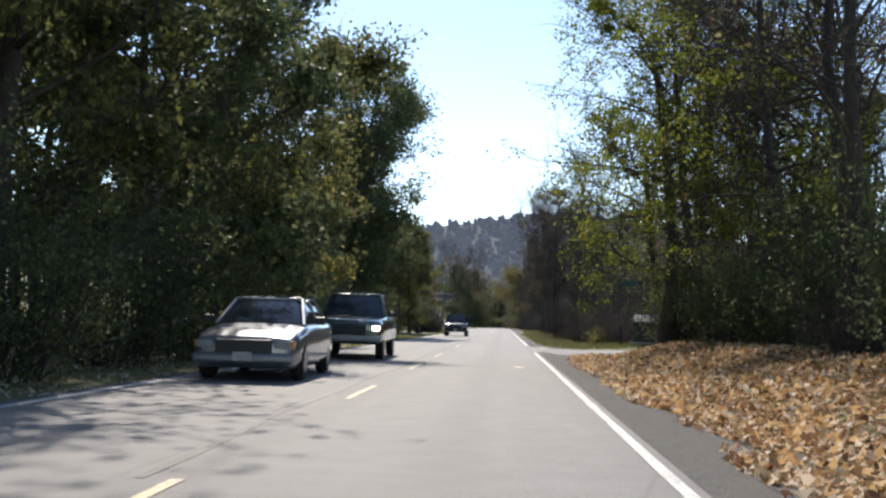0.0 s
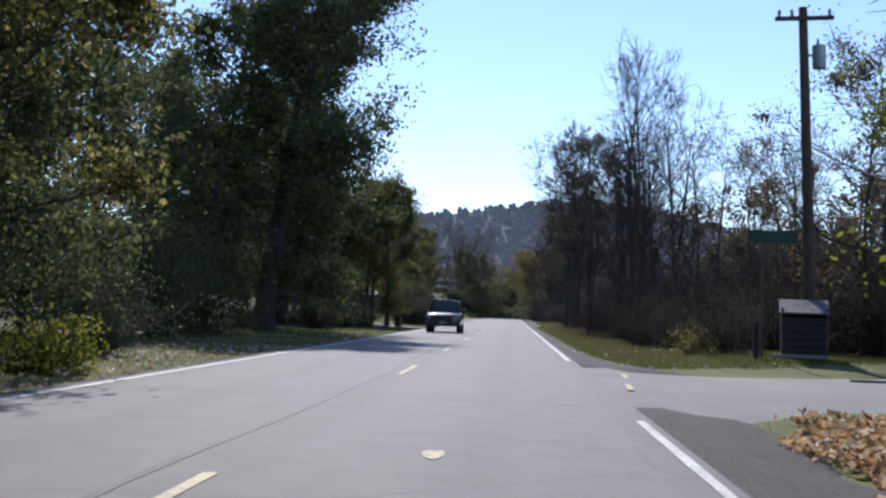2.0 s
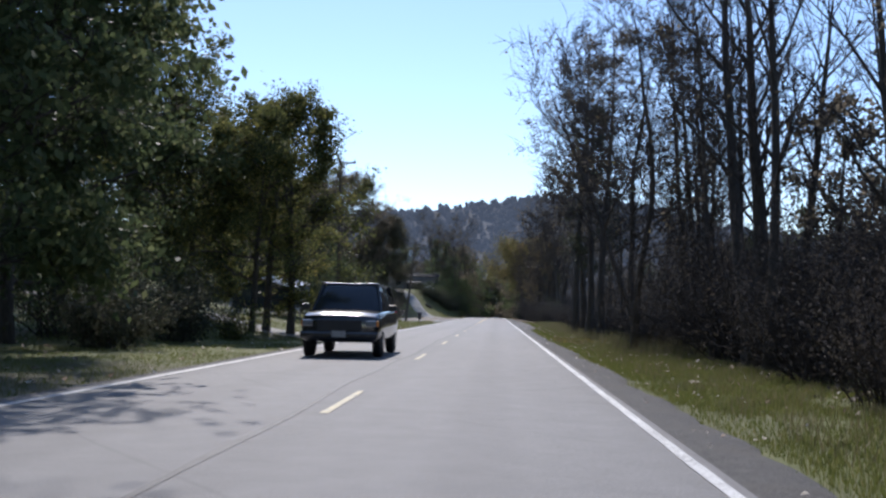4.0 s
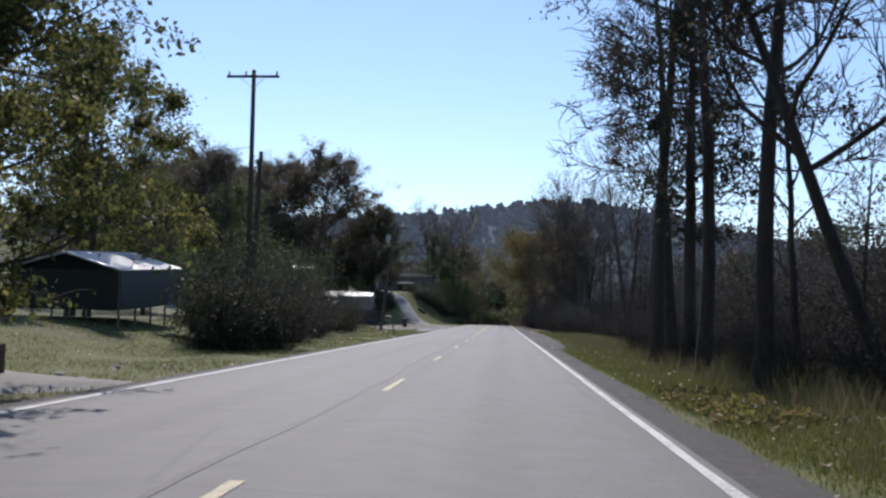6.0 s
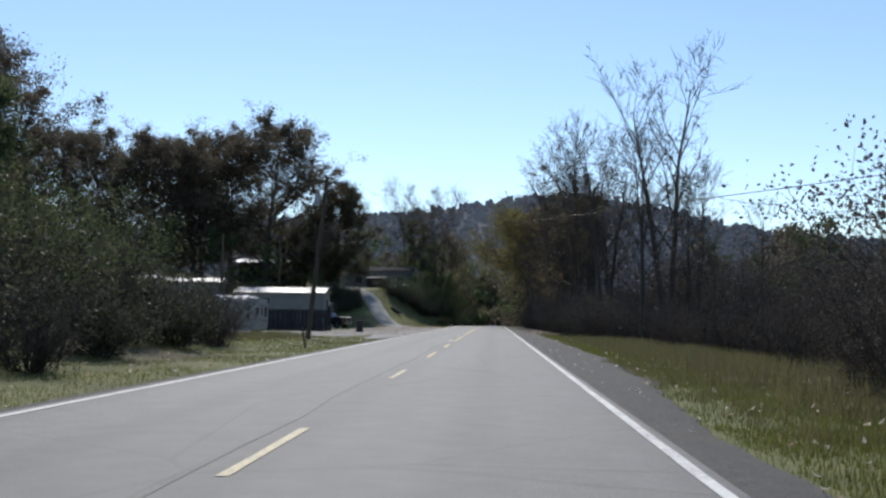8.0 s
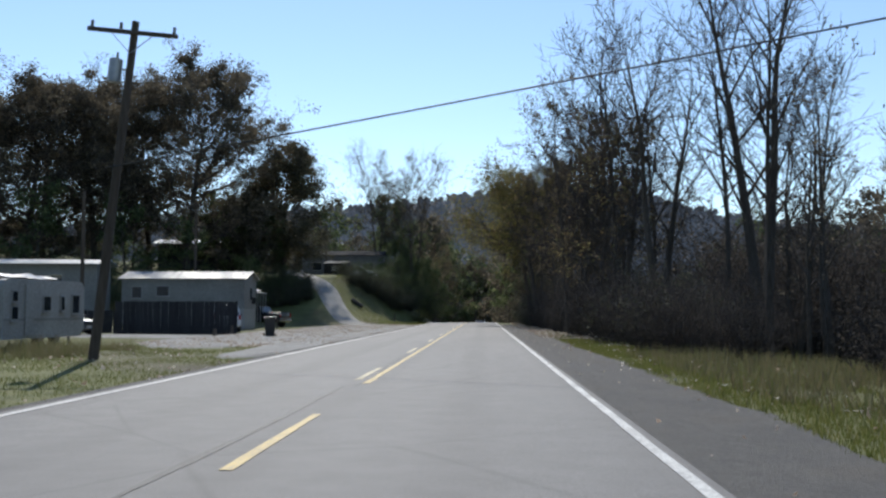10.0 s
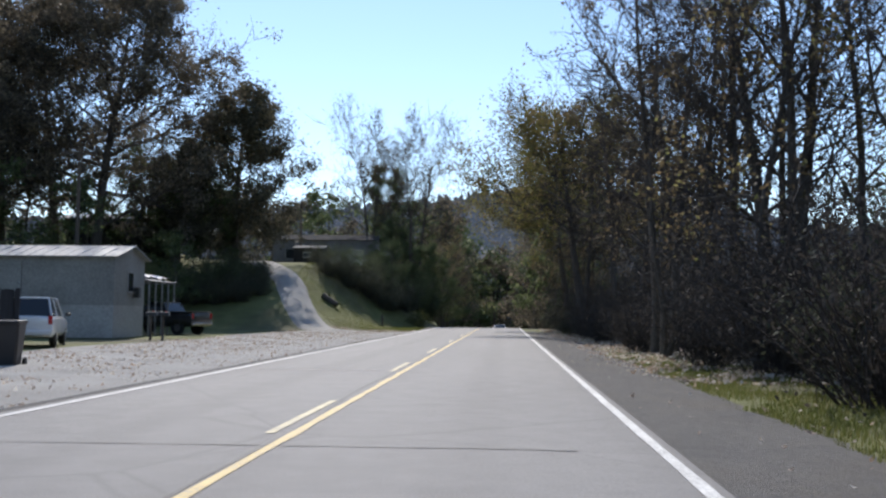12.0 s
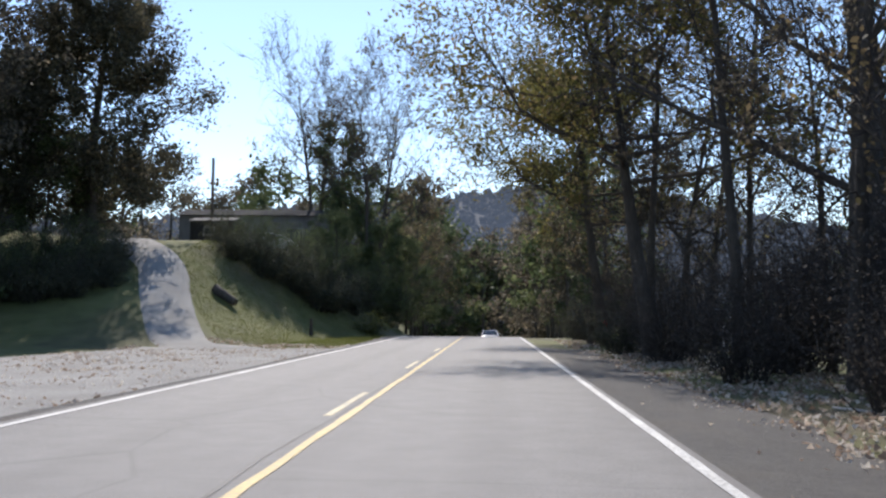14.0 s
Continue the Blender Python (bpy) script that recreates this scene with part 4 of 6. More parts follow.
# tall row behind the mobile homes
plant_all("tall trees behind the mobile homes", [
    ("brown", -30.0, 257, 0.96), ("brown", -38.5, 254, 0.86), ("brown", -44.5, 250, 0.88), ("brown", -51, 253, 0.88), ("brown", -57, 246, 0.84), ("umber", -21.0, 265, 0.97), ("umber", -25.0, 262, 0.66),
    ("brown", -36, 263, 0.82), ("brown", -63, 238, 0.82), ("far_brown", -40, 262, 1.3), ("far_brown", -48, 262, 1.3), ("far", -33, 247, 0.7), ("far", -40, 243, 0.75), ("far", -47, 240, 0.75), ("far", -27, 249, 0.6), ("far", -55, 236, 0.8), ("far_brown", -66, 250, 1.3),
    ("far", -21, 250, 0.4)])
plant_all("shaded bushes behind the homes", [("vine", -29, 245, 1.0), ("vine", -35, 243, 1.1), ("vine", -42, 238, 1.1), ("vine", -48, 234, 1.1), ("vine", -25, 246, 0.9), ("far", -36, 258, 0.6), ("far", -45, 256, 0.6), ("far", -28, 262, 0.6), ("vine", -21.5, 255, 0.6), ("vine", -23, 250, 0.7), ("vine", -26, 240, 0.7), ("vine", -31, 238, 0.8), ("darktree", -22.5, 262.5, 0.5), ("darktree", -25, 262, 0.6), ("vine", -21, 258.5, 0.55), ("vine", -18.6, 258, 0.45), ("bush", -16.7, 256.8, 0.65), ("bush", -18.0, 255.4, 0.75), ("bush", -19.6, 255.0, 0.85), ("bush", -21.2, 254.8, 0.9), ("bush", -22.8, 254.2, 0.9), ("bush", -17.2, 258.6, 0.7), ("bush", -18.4, 257, 0.8), ("bush", -17.6, 259.6, 0.8), ("bush", -19.6, 260, 1.0)])
# knoll at the crest
plant_all("trees on the knoll", [
    ("skeleton", -7.4, 287.5, 1.02), ("rust_b", -4.8, 290, 0.85), ("darktree", -8.6, 276, 0.36), ("darktree", -6.4, 281, 0.5), ("darktree", -9.6, 284, 0.5), ("darktree", -4.8, 285, 0.5), ("skeleton", -13, 292, 0.9), ("rust", -5.2, 300, 0.75), ("darktree", -11, 296, 0.9),
    ("far", -15, 312, 0.7), ("far", -24, 316, 0.7), ("far_brown", -32, 312, 0.8), ("far_brown", -20, 322, 0.8)])
plant_all("treeline behind the knoll", [(("far_brown", "far")[k % 2], -52 + 5.5 * k, 336 + 4 * math.sin(2.3 * k), 1.28 + 0.12 * math.sin(1.7 * k)) for k in range(9)])
plant_all("bushes on the knoll", [("bush", -13.0, 265.8, 0.85), ("bush", -11.5, 266.8, 1.0), ("vine", -12.4, 268.6, 0.5), ("bush", -10.0, 268.8, 1.1), ("vine", -10.9, 270.4, 0.55), ("bush", -8.7, 269.2, 1.0), ("vine", -9.2, 272, 0.6), ("bush", -14.6, 269.2, 0.75), ("bush", -8.2, 270.5, 1.0), ("bush", -7.2, 273.5, 1.1), ("vine", -6.8, 277, 0.7), ("vine", -5.6, 281, 0.8), ("bush_green", -5.6, 271, 0.9), ("bush", -10.2, 274, 1.0), ("vine", -10, 279, 0.5)])

# bank with fallen leaves and its trees
plant_all("trees on the leafy bank", [
    ("lime", 8.4, 33.0, 0.85), ("lime", 8.1, 38.6, 0.68), ("bank_tree", 7.5, 35.3, 0.95), ("rust_b", 10.4, 25.4, 0.9), ("trunk", 8.8, 37, 0.75), ("crooked", 9.6, 15, 1.0),  ("lime", 9.2, 26.0, 0.8), ("crooked", 8.4, 20.5, 1.0),  ("trunk_b", 9.4, 29, 0.85), ("skeleton", 11.4, 36, 0.7), ("rust_b", 11.4, 18, 0.8),
     ("bare_b", 12, 40, 0.8),  ("darktree", 15, 38, 0.7), ("lime", 9.5, -3, 1.0), ("bank_tree", 11.2, 39.6, 0.9)])
plant_all("brush on the leafy bank", [("vine", 9.6, 37, 0.6), ("brush", 8.0, 35.5, 0.55), ("vine", 9.4, 32, 0.65), ("vine", 9.2, 27, 0.7), ("vine", 9.2, 22, 0.7), ("brush", 8.3, 29.5, 0.55), ("vine", 9.2, 16.5, 0.7), ("vine", 9.2, 11, 0.7), ("brush", 8.2, 19.5, 0.5), ("brush", 8.2, 12, 0.5), ("brush", 8.4, 38.5, 0.45), ("vine", 8.5, 34.6, 0.45), ("vine", 8.7, 30.6, 0.5), ("vine", 8.6, 37.2, 0.62), ("vine", 12, 39, 0.6), ("vine", 15, 41, 0.6)])
# past the side road
plant_all("bare trees past the side road", [
    ("bare", 8.4, 84, 0.95), ("bare_b", 9.0, 88, 0.93), ("bare_c", 9.8, 98, 1.0), ("bare_c", 8.6, 91, 0.95), ("bare", 9.9, 93.5, 0.8), ("bare", 9.6, 80, 0.8), ("bare_b", 11, 92, 0.8), ("bare_c", 9.2, 76, 0.75), ("bare", 12, 86, 0.72), ("bare_c", 11.5, 79, 0.85), ("bare", 14, 82, 0.63),
    ("bare_b", 15, 76, 0.55), ("bare_c", 13.5, 71, 0.72), ("bare_c", 13.2, 63, 0.75), ("far_brown", 15, 64.5, 0.52), ("rust", 13.6, 61.6, 0.72), ("rust_b", 12, 68, 0.62), ("rust_b", 15.5, 71, 0.66), ("bare", 17, 70, 0.55), ("bare_c", 18.5, 76, 0.63), ("bare_b", 20, 70, 0.63), ("bare_c", 22, 74, 0.67), ("bare", 24, 70, 0.67),
    ("far_brown", 15, 84, 0.6), ("far_brown", 19, 80, 0.6), ("far_brown", 24, 78, 0.6), ("far_brown", 29, 80, 0.62), ("far", 34, 70, 0.55), ("far", 38, 78, 0.6), ("far_brown", 36, 62, 0.5), ("far_brown", 44, 66, 0.6), ("far_brown", 12.5, 92, 0.55), ("far_brown", 20, 88, 0.55), ("far_brown", 26, 82, 0.55), ("far_brown", 32, 76, 0.6), ("far_brown", 16, 96, 0.5), ("bare", 27, 66, 0.63), ("bare_c", 30, 70, 0.67)])
plant_all("brush past the side road", [
    ("vine_brown", 14.2, 62.5, 0.8), ("vine_brown", 17.5, 64, 0.9), ("bush_green", 7.9, 62.8, 0.62), ("brush", 8.6, 61.5, 0.8), ("brush", 8.4, 70, 0.8), ("brush", 7.8, 75, 0.85), ("brush_grey", 8.4, 80, 0.8), ("brush", 8.8, 85, 0.8), ("vine_brown", 10, 84, 0.75), ("vine_brown", 9.2, 90, 0.8), ("vine_brown", 11, 75, 0.65),
    ("brush", 10, 66, 0.8), ("brush", 12, 64, 0.8), ("brush_grey", 14, 63.5, 0.7), ("brush", 16, 66, 0.9), ("brush", 19, 66, 0.9), ("vine_brown", 12.5, 71, 0.8), ("vine_brown", 15, 70, 0.85), ("vine_brown", 17.5, 73, 0.9), ("vine_brown", 20, 70, 0.85), ("vine_brown", 23, 73, 0.9), ("vine_brown", 26, 70, 0.85), ("vine_brown", 29, 68, 0.9), ("vine_brown", 33, 70, 0.9), ("vine_brown", 10.5, 80, 0.8), ("vine_brown", 9.6, 95, 0.8), ("brush", 23, 64, 0.9), ("brush", 27, 66, 0.9), ("vine_brown", 30, 74, 0.7), ("vine_brown", 13, 78, 0.65)])
# tall trunks by the edge
plant_all("tall trunks at the roadside", [
    ("trunk", 9.2, 99.5, 0.7), ("leaning", 8.9, 108, 1.0), ("trunk_b", 7.0, 110, 0.9), ("trunk", 6.95, 116, 0.9), ("ivy", 7.5, 121.0, 0.95), ("trunk_b", 6.7, 122, 1.0), ("trunk", 7.4, 123.2, 0.9), ("trunk_b", 7.9, 131, 0.9), ("bare_c", 8.6, 113, 0.8), ("bare_c", 9.4, 106, 0.8), ("bare", 11, 103, 0.75), ("bare_b", 12, 112, 0.7), ("bare_c", 13, 122, 0.7), ("bare", 10, 101, 0.8), ("trunk_b", 9.6, 99, 0.7)])
plant("crooked", 6.9, 96.6, 0.85, 250, group="tall trunks at the roadside")
plant_all("weedy brush at the roadside", [
    ("brush_grey", 8.6, 104, 0.55), ("brush_grey", 7.9, 111, 0.5), ("brush", 8.2, 115, 0.45), ("brush_grey", 7.6, 120.5, 0.5), ("brush", 7.4, 124.5, 0.5), ("brush_grey", 8.3, 123, 0.6), ("brush_grey", 7.8, 101.5, 0.5), ("brush", 8.8, 97.5, 0.5), ("brush_grey", 7.4, 129.5, 0.5), ("brush", 8.8, 108, 0.5), ("brush_grey", 8.8, 118, 0.5), ("brush_grey", 8.2, 127, 0.6), ("brush", 10, 113, 0.6), ("brush_grey", 7.9, 134, 0.7), ("brush", 8.6, 138, 0.6), ("brush_grey", 11, 124, 0.6), ("brush", 12, 107, 0.7), ("brush_grey", 8.2, 99.5, 0.55),
    ("brush", 15, 115, 0.9), ("vine_brown", 22, 118, 0.6), ("vine_brown", 18, 130, 0.55), ("vine_brown", 28, 124, 0.6), ("vine_brown", 24, 108, 0.6), ("vine_brown", 33, 112, 0.6), ("brush", 13, 130, 0.9), ("vine_brown", 30, 134, 0.6)])
plant_all("low brush in the field", [
    ("brush", 13, 146, 0.8), ("brush_grey", 11, 151, 0.7), ("brush", 12, 157, 0.8), ("vine_brown", 18, 152, 0.6), ("vine_brown", 24, 148, 0.65), ("vine_brown", 20, 164, 0.6), ("brush", 12, 164, 0.9), ("brush_grey", 10.4, 168, 0.7), ("vine_brown", 17, 172, 0.6), ("vine_brown", 28, 160, 0.7), ("vine_brown", 25, 172, 0.65), ("brush", 11, 173, 0.8), ("vine_brown", 30, 176, 0.7)])
plant_all("dark thicket along the road", [
    ("brush_grey", 8.4, 183, 0.8), ("brush_grey", 8.0, 187, 0.9), ("bush", 9.0, 189.5, 1.15), ("brush", 8.2, 192, 1.0), ("brush_grey", 7.8, 196, 1.1), ("brush", 9.6, 185, 0.9), ("vine_brown", 11.5, 190, 0.6), ("vine_brown", 12.5, 197, 0.65), ("bush", 9.2, 199, 1.3),
    ("rust_b", 8.4, 206, 0.85), ("bare_c", 7.8, 211, 0.95), ("vine_brown", 8.4, 204, 0.7), ("rust_b", 10.6, 211, 0.95), ("brush_grey", 10.4, 194, 1.0)])
plant_all("bare trees over the thicket", [
    ("bare_b", 15.4, 199.5, 1.3), ("bare_b", 10.8, 202, 0.95), ("bare", 9.0, 206, 1.0), ("bare", 13.2, 198, 1.0), ("bare_c", 16, 192, 1.0), ("bare", 17.5, 197, 0.85), ("bare", 9.6, 214, 1.2), ("bare_c", 11.8, 208, 1.15), ("bare_b", 18, 203, 0.8), ("bare_c", 20.5, 196, 0.75), ("bare", 11, 183, 0.8), ("bare_c", 13.5, 187, 0.7), ("bare", 23, 200, 0.75), ("bare_c", 15, 180, 0.6)])
plant_all("brush below the bare trees", [
    ("brush_grey", 9.4, 179, 0.6), ("vine_brown", 16, 186, 0.5), ("vine_brown", 20, 190, 0.55), ("vine_brown", 25, 192, 0.6), ("brush", 14, 176, 0.8), ("brush", 18, 178, 0.9), ("brush", 22, 182, 0.9), ("vine_brown", 15.5, 202, 0.6), ("vine_brown", 19, 207, 0.7), ("vine_brown", 24, 203, 0.7)])
plant_all("rusty wood near the crest", [
    ("crest_oak", 10.8, 234, 1.0), ("overhang", 7.2, 244.2, 1.0), ("overhang", 7.2, 258.5, 0.95), ("rust_b", 9.4, 224, 0.9), ("bare_b", 9.8, 209, 0.95), ("trunk", 8.4, 219, 0.8), ("trunk_b", 8.6, 229, 0.75), ("bare", 10.8, 226, 1.0),
    ("bare_b", 12.5, 236, 1.0), ("trunk", 8.2, 236.5, 0.8), ("trunk", 7.3, 216.2, 0.75), ("crooked", 7.2, 213.6, 0.75), ("rust_b", 9.4, 250, 1.0), ("rust", 8.6, 260, 0.8), ("rust_b", 8.4, 268, 0.75), ("bare_c", 12.5, 242, 1.1), ("trunk_b", 7.4, 246, 0.8), ("bare", 12, 250, 1.1), ("rust_b", 12, 258, 1.1)])
plant_all("undergrowth near the crest", [
    ("brush", 7.4, 207, 0.8), ("vine_brown", 9.4, 212, 0.7), ("brush", 7.2, 218, 0.8), ("vine_brown", 9.8, 223, 0.7), ("brush", 7.4, 224, 0.7), ("brush", 7.0, 231, 0.8), ("vine_brown", 9.2, 236, 0.7), ("brush", 7.0, 240, 0.8), ("bush", 6.6, 247, 0.7), ("vine_brown", 8.6, 246, 0.7), ("brush", 6.4, 255, 0.8), ("vine_brown", 9, 258, 0.8), ("bush", 6.5, 263, 0.9), ("brush", 10.6, 217, 0.9), ("brush", 11, 230, 0.9), ("vine_brown", 13, 222, 0.8), ("vine_brown", 14, 212, 0.8), ("vine_brown", 15, 232, 0.8), ("vine_brown", 11.5, 228, 0.9), ("vine_brown", 12.5, 234.5, 1.0), ("vine_brown", 11.0, 241, 0.9), ("far_brush", 17, 226, 0.85), ("far_brush", 16, 238, 0.9)])
plant_all("tall thicket along the road", [("far_brush", x, y, sc) for x, y, sc in ((17.6, 208, 1.3), (20.0, 214, 1.3), (17.5, 221, 1.3))])
# beyond the crest
def clear_of_bend(x, y):
    return float(np.min(np.hypot(BEND[:, 0] - x, BEND[:, 1] - y))) > 5.5


rng = np.random.default_rng(77)
for i in range(34):
    y = 285 + i * 6.5
    for side in (-1, 1):
        x = side * (7.5 + rng.uniform(0, 5))
        if side < 0 and y < 325 or not clear_of_bend(x, y):
            continue
        plant(("far", "far_brown", "rust_b", "far")[rng.integers(0, 4)], x, y, rng.uniform(0.75, 1.1), group="trees lining the road beyond the crest")
for i in range(46):
    side = -1 if i % 2 else 1
    plant("far" if rng.uniform() < 0.5 else "far_brown", side * rng.uniform(18, 95), rng.uniform(320, 520), rng.uniform(0.8, 1.3), group="woods beyond the crest")
for i in range(64):
    plant("far_brown" if rng.uniform() < 0.7 else "far", 30 + 60 * rng.uniform() ** 1.6, rng.uniform(62, 300), rng.uniform(0.62, 0.85), group="woods across the low field")
for i in range(110):
    out = rng.uniform()
    plant("far_brush", 18 + 36 * out, 66 + 1.9 * i + rng.uniform(-2, 2), rng.uniform(0.8, 1.05) + 0.7 * out, group="thicket across the low field")
plant_all("tall thicket behind the bare trees", [("far_brush", x, y, 1.42) for x, y in ((21.5, 220), (24.5, 226), (23, 214), (27.5, 221), (30.5, 229), (33, 220), (20, 90), (23, 94), (21, 99.5), (25.5, 102), (28.5, 97))])
plant_all("tall thicket before the bare trees", [("far_brush", x, y, 1.4 + 0.03 * ((7 * k) % 5)) for k, (x, y) in enumerate(((23, 167), (20, 156), (25, 162), (20.5, 149), (27, 168)))])
for i in range(30):
    plant("far_brush", 15 + 9 * rng.uniform(), 68 + 2.2 * i + rng.uniform(-2, 2), rng.uniform(0.75, 1.15), group="thicket across the low field")
plant_all("trees just over the crest", [("far_brown", 7.6, 288, 0.65), ("far", 6.9, 297, 0.7), ("far_brown", 7.0, 306, 0.75), ("far_brown", 6.5, 316, 0.85), ("far", -5.4, 306, 0.7), ("far_brown", -5.4, 316, 0.8), ("far", -5.2, 326, 0.9)])
for i in range(14):
    x, y = (-1 if i % 2 else 1) * (6.2 + 0.6 * (i % 5)), 332 + 5.5 * i
    if clear_of_bend(x, y):
        plant(("far_brown", "far")[i % 2], x, y, 1.28 + 0.07 * (i % 4), group="tall woods below the crest")
for i in range(22):
    x, y = -15 + 1.5 * i + rng.uniform(-1, 1), 352 + 0.9 * max(0, i - 8) + rng.uniform(0, 26)
    if clear_of_bend(x, y):
        plant(("far", "far_brown", "far")[i % 3], x, y, rng.uniform(0.95, 1.4), group="woods across the road's bend")


# ---- the wooded ridge in the distance ----
def ridge():
    m, n, p, out = nodes_of("far_ridge_haze_glow")
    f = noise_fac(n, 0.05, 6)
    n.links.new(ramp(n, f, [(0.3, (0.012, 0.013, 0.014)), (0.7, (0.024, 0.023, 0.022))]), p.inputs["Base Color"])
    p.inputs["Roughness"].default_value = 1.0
    # faint blue emission stands in for the haze over the ridge
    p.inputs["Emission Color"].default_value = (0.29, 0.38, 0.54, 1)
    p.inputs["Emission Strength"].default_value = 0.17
    rng = np.random.default_rng(4)
    vs, fs, base = [], [], 0
    xs = np.linspace(-1500, 1500, 150)
    top = lambda x: 137 - 0.000052 * (x - 40) ** 2 + 9 * np.sin(x / 130 + 1) + 6 * np.sin(x / 61) - 26 * ss(150, 500, x) - 8 * ss(60, 300, -x)
    rows = 10
    v = [(x, 950 + 420 * (k / (rows - 1)) ** 1.1, -30 + (top(x) + 30) * (k / (rows - 1))) for k in range(rows) for x in xs]
    w = len(xs)
    fs = [(k * w + i, k * w + i + 1, (k + 1) * w + i + 1, (k + 1) * w + i) for k in range(rows - 1) for i in range(w - 1)]
    vs = list(v)
    # tree crowns along the slope and skyline, each a rough tuft
    for _ in range(8000):
        k = rng.uniform(0, 1) ** 0.6
        x = rng.uniform(-900, 900)
        c = np.array([x, 950 + 420 * k ** 1.1, -30 + (float(top(x)) + 30) * k])
        h, r = rng.uniform(4.5, 10), rng.uniform(2.8, 5.6)
        a0 = rng.uniform(0, 6)
        b = len(vs)
        for lev, rr in ((0, 0.6), (0.45, 1.0), (0.8, 0.6)):
            for q in range(5):
                a = a0 + q * 1.2566 + lev
                vs.append((c[0] + r * rr * math.cos(a) * rng.uniform(0.7, 1.2), c[1] + r * rr * math.sin(a), c[2] + h * lev * rng.uniform(0.85, 1.1)))
        vs.append((c[0] + rng.uniform(-1, 1), c[1], c[2] + h))
        for lev in range(2):
            for q in range(5):
                fs.append((b + lev * 5 + q, b + lev * 5 + (q + 1) % 5, b + lev * 5 + 5 + (q + 1) % 5, b + lev * 5 + 5 + q))
        for q in range(5):
            fs.append((b + 10 + q, b + 10 + (q + 1) % 5, b + 15))
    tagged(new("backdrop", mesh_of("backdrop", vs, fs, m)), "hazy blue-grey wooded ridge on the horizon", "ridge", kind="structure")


ridge()


# ---- litter, grass and weeds ----
def scatter(name, label, category, n, xr, yr, size, mat, seed, flat=3.0, lift=0.03, gate=None, pile=0.0):
    rng = np.random.default_rng(seed)
    x, y = rng.uniform(*xr, n), rng.uniform(*yr, n)
    if gate is not None:
        keep = gate(x, y, rng)
        x, y = x[keep], y[keep]
    z = land(x, y) - 0.04 + lift + pile * rng.uniform(0, 1, len(x)) ** 2
    c = np.stack([x, y, z], 1)
    k = len(c)
    u = rng.normal(0, 1, (k, 3))
    u[:, 2] *= 0.45
    u /= np.linalg.norm(u, axis=1)[:, None]
    nrm = rng.normal(0, 0.45, (k, 3)) + np.array([0, 0, 1.0])
    v = np.cross(nrm, u)
    v /= np.linalg.norm(v, axis=1)[:, None]
    s = (size * rng.uniform(0.5, 1.3, k))[:, None]
    curl = np.array([0, 0, 1.0]) * s * 0.22
    verts = np.stack([c - u * s * 0.5 + curl, c + v * s * 0.34, c + u * s * 0.5 + curl, c - v * s * 0.34], 1).reshape(-1, 3)
    f = np.arange(4 * k).reshape(-1, 4)
    tri = np.concatenate([f[:, [0, 1, 3]], f[:, [1, 2, 3]]])
    tagged(new(name, mesh_of(name, verts, tri, M[mat])), label, category, kind="stuff")


def blades(name, label, n, xr, yr, h, mat, seed, gate=None, w=0.012):
    rng = np.random.default_rng(seed)
    x, y = rng.uniform(*xr, n), rng.uniform(*yr, n)
    if gate is not None:
        keep = gate(x, y, rng)
        x, y = x[keep], y[keep]
    k = len(x)
    z = land(x, y) - 0.08
    a = rng.uniform(0, 2 * math.pi, k)
    hh = h * rng.uniform(0.4, 1.3, k)
    ww = w * rng.uniform(0.7, 1.5, k)
    lean = rng.normal(0, 0.35, (k, 2)) * hh[:, None]
    b0 = np.stack([x - np.cos(a) * ww, y - np.sin(a) * ww, z], 1)
    b1 = np.stack([x + np.cos(a) * ww, y + np.sin(a) * ww, z], 1)
    tip = np.stack([x + lean[:, 0], y + lean[:, 1], z + 0.06 + hh], 1)
    verts = np.stack([b0, b1, tip], 1).reshape(-1, 3)
    tagged(new(name, mesh_of(name, verts, np.arange(3 * k).reshape(-1, 3), M[mat])), label, "grass", kind="stuff")


def patchy(freq, cut, seed):
    def gate(x, y, rng):
        f = 0.5 * (np.sin(x * freq * 5 + 2.1 * np.sin(y * freq * 3 + seed)) + np.sin(y * freq * 4 + seed + 1.7 * np.sin(x * freq * 6.1))) * 0.5
        return f + rng.normal(0, 0.15, len(x)) > cut
    return gate


bank = lambda x, y, rng: x > 4.15 + 0.35 * np.sin(y * 0.6) + 0.25 * np.sin(y * 1.7) + 1.2 * ss(33, 42, y) + rng.exponential(0.12, len(x)) - 0.05
scatter("fallen_leaves", "deep drift of orange and tan fallen leaves on the bank", "leaf litter", 56000, (4.0, 10.5), (2, 43), 0.135, "litter", 41, gate=bank, pile=0.12)
scatter("fallen_leaves", "loose fallen leaves along the wood's edge", "leaf litter", 5000, (-9, -3.7), (0, 60), 0.13, "pale_litter", 42, gate=patchy(0.3, -0.1, 2))
scatter("fallen_leaves", "bleached fallen leaves strewn over the gravel", "leaf litter", 30000, (-12.5, -4.2), (188, 252), 0.13, "pale_litter", 43, gate=patchy(0.35, -0.05, 9))
scatter("fallen_leaves", "fallen leaves along the verge under the rusty wood", "leaf litter", 16000, (4.8, 10.5), (200, 262), 0.13, "pale_litter", 44, gate=patchy(0.4, -0.1, 5))
scatter("fallen_leaves", "scattered fallen leaves in the verge grass", "leaf litter", 1500, (4.6, 9), (56, 200), 0.13, "pale_litter", 45, gate=patchy(0.4, 0.05, 7))
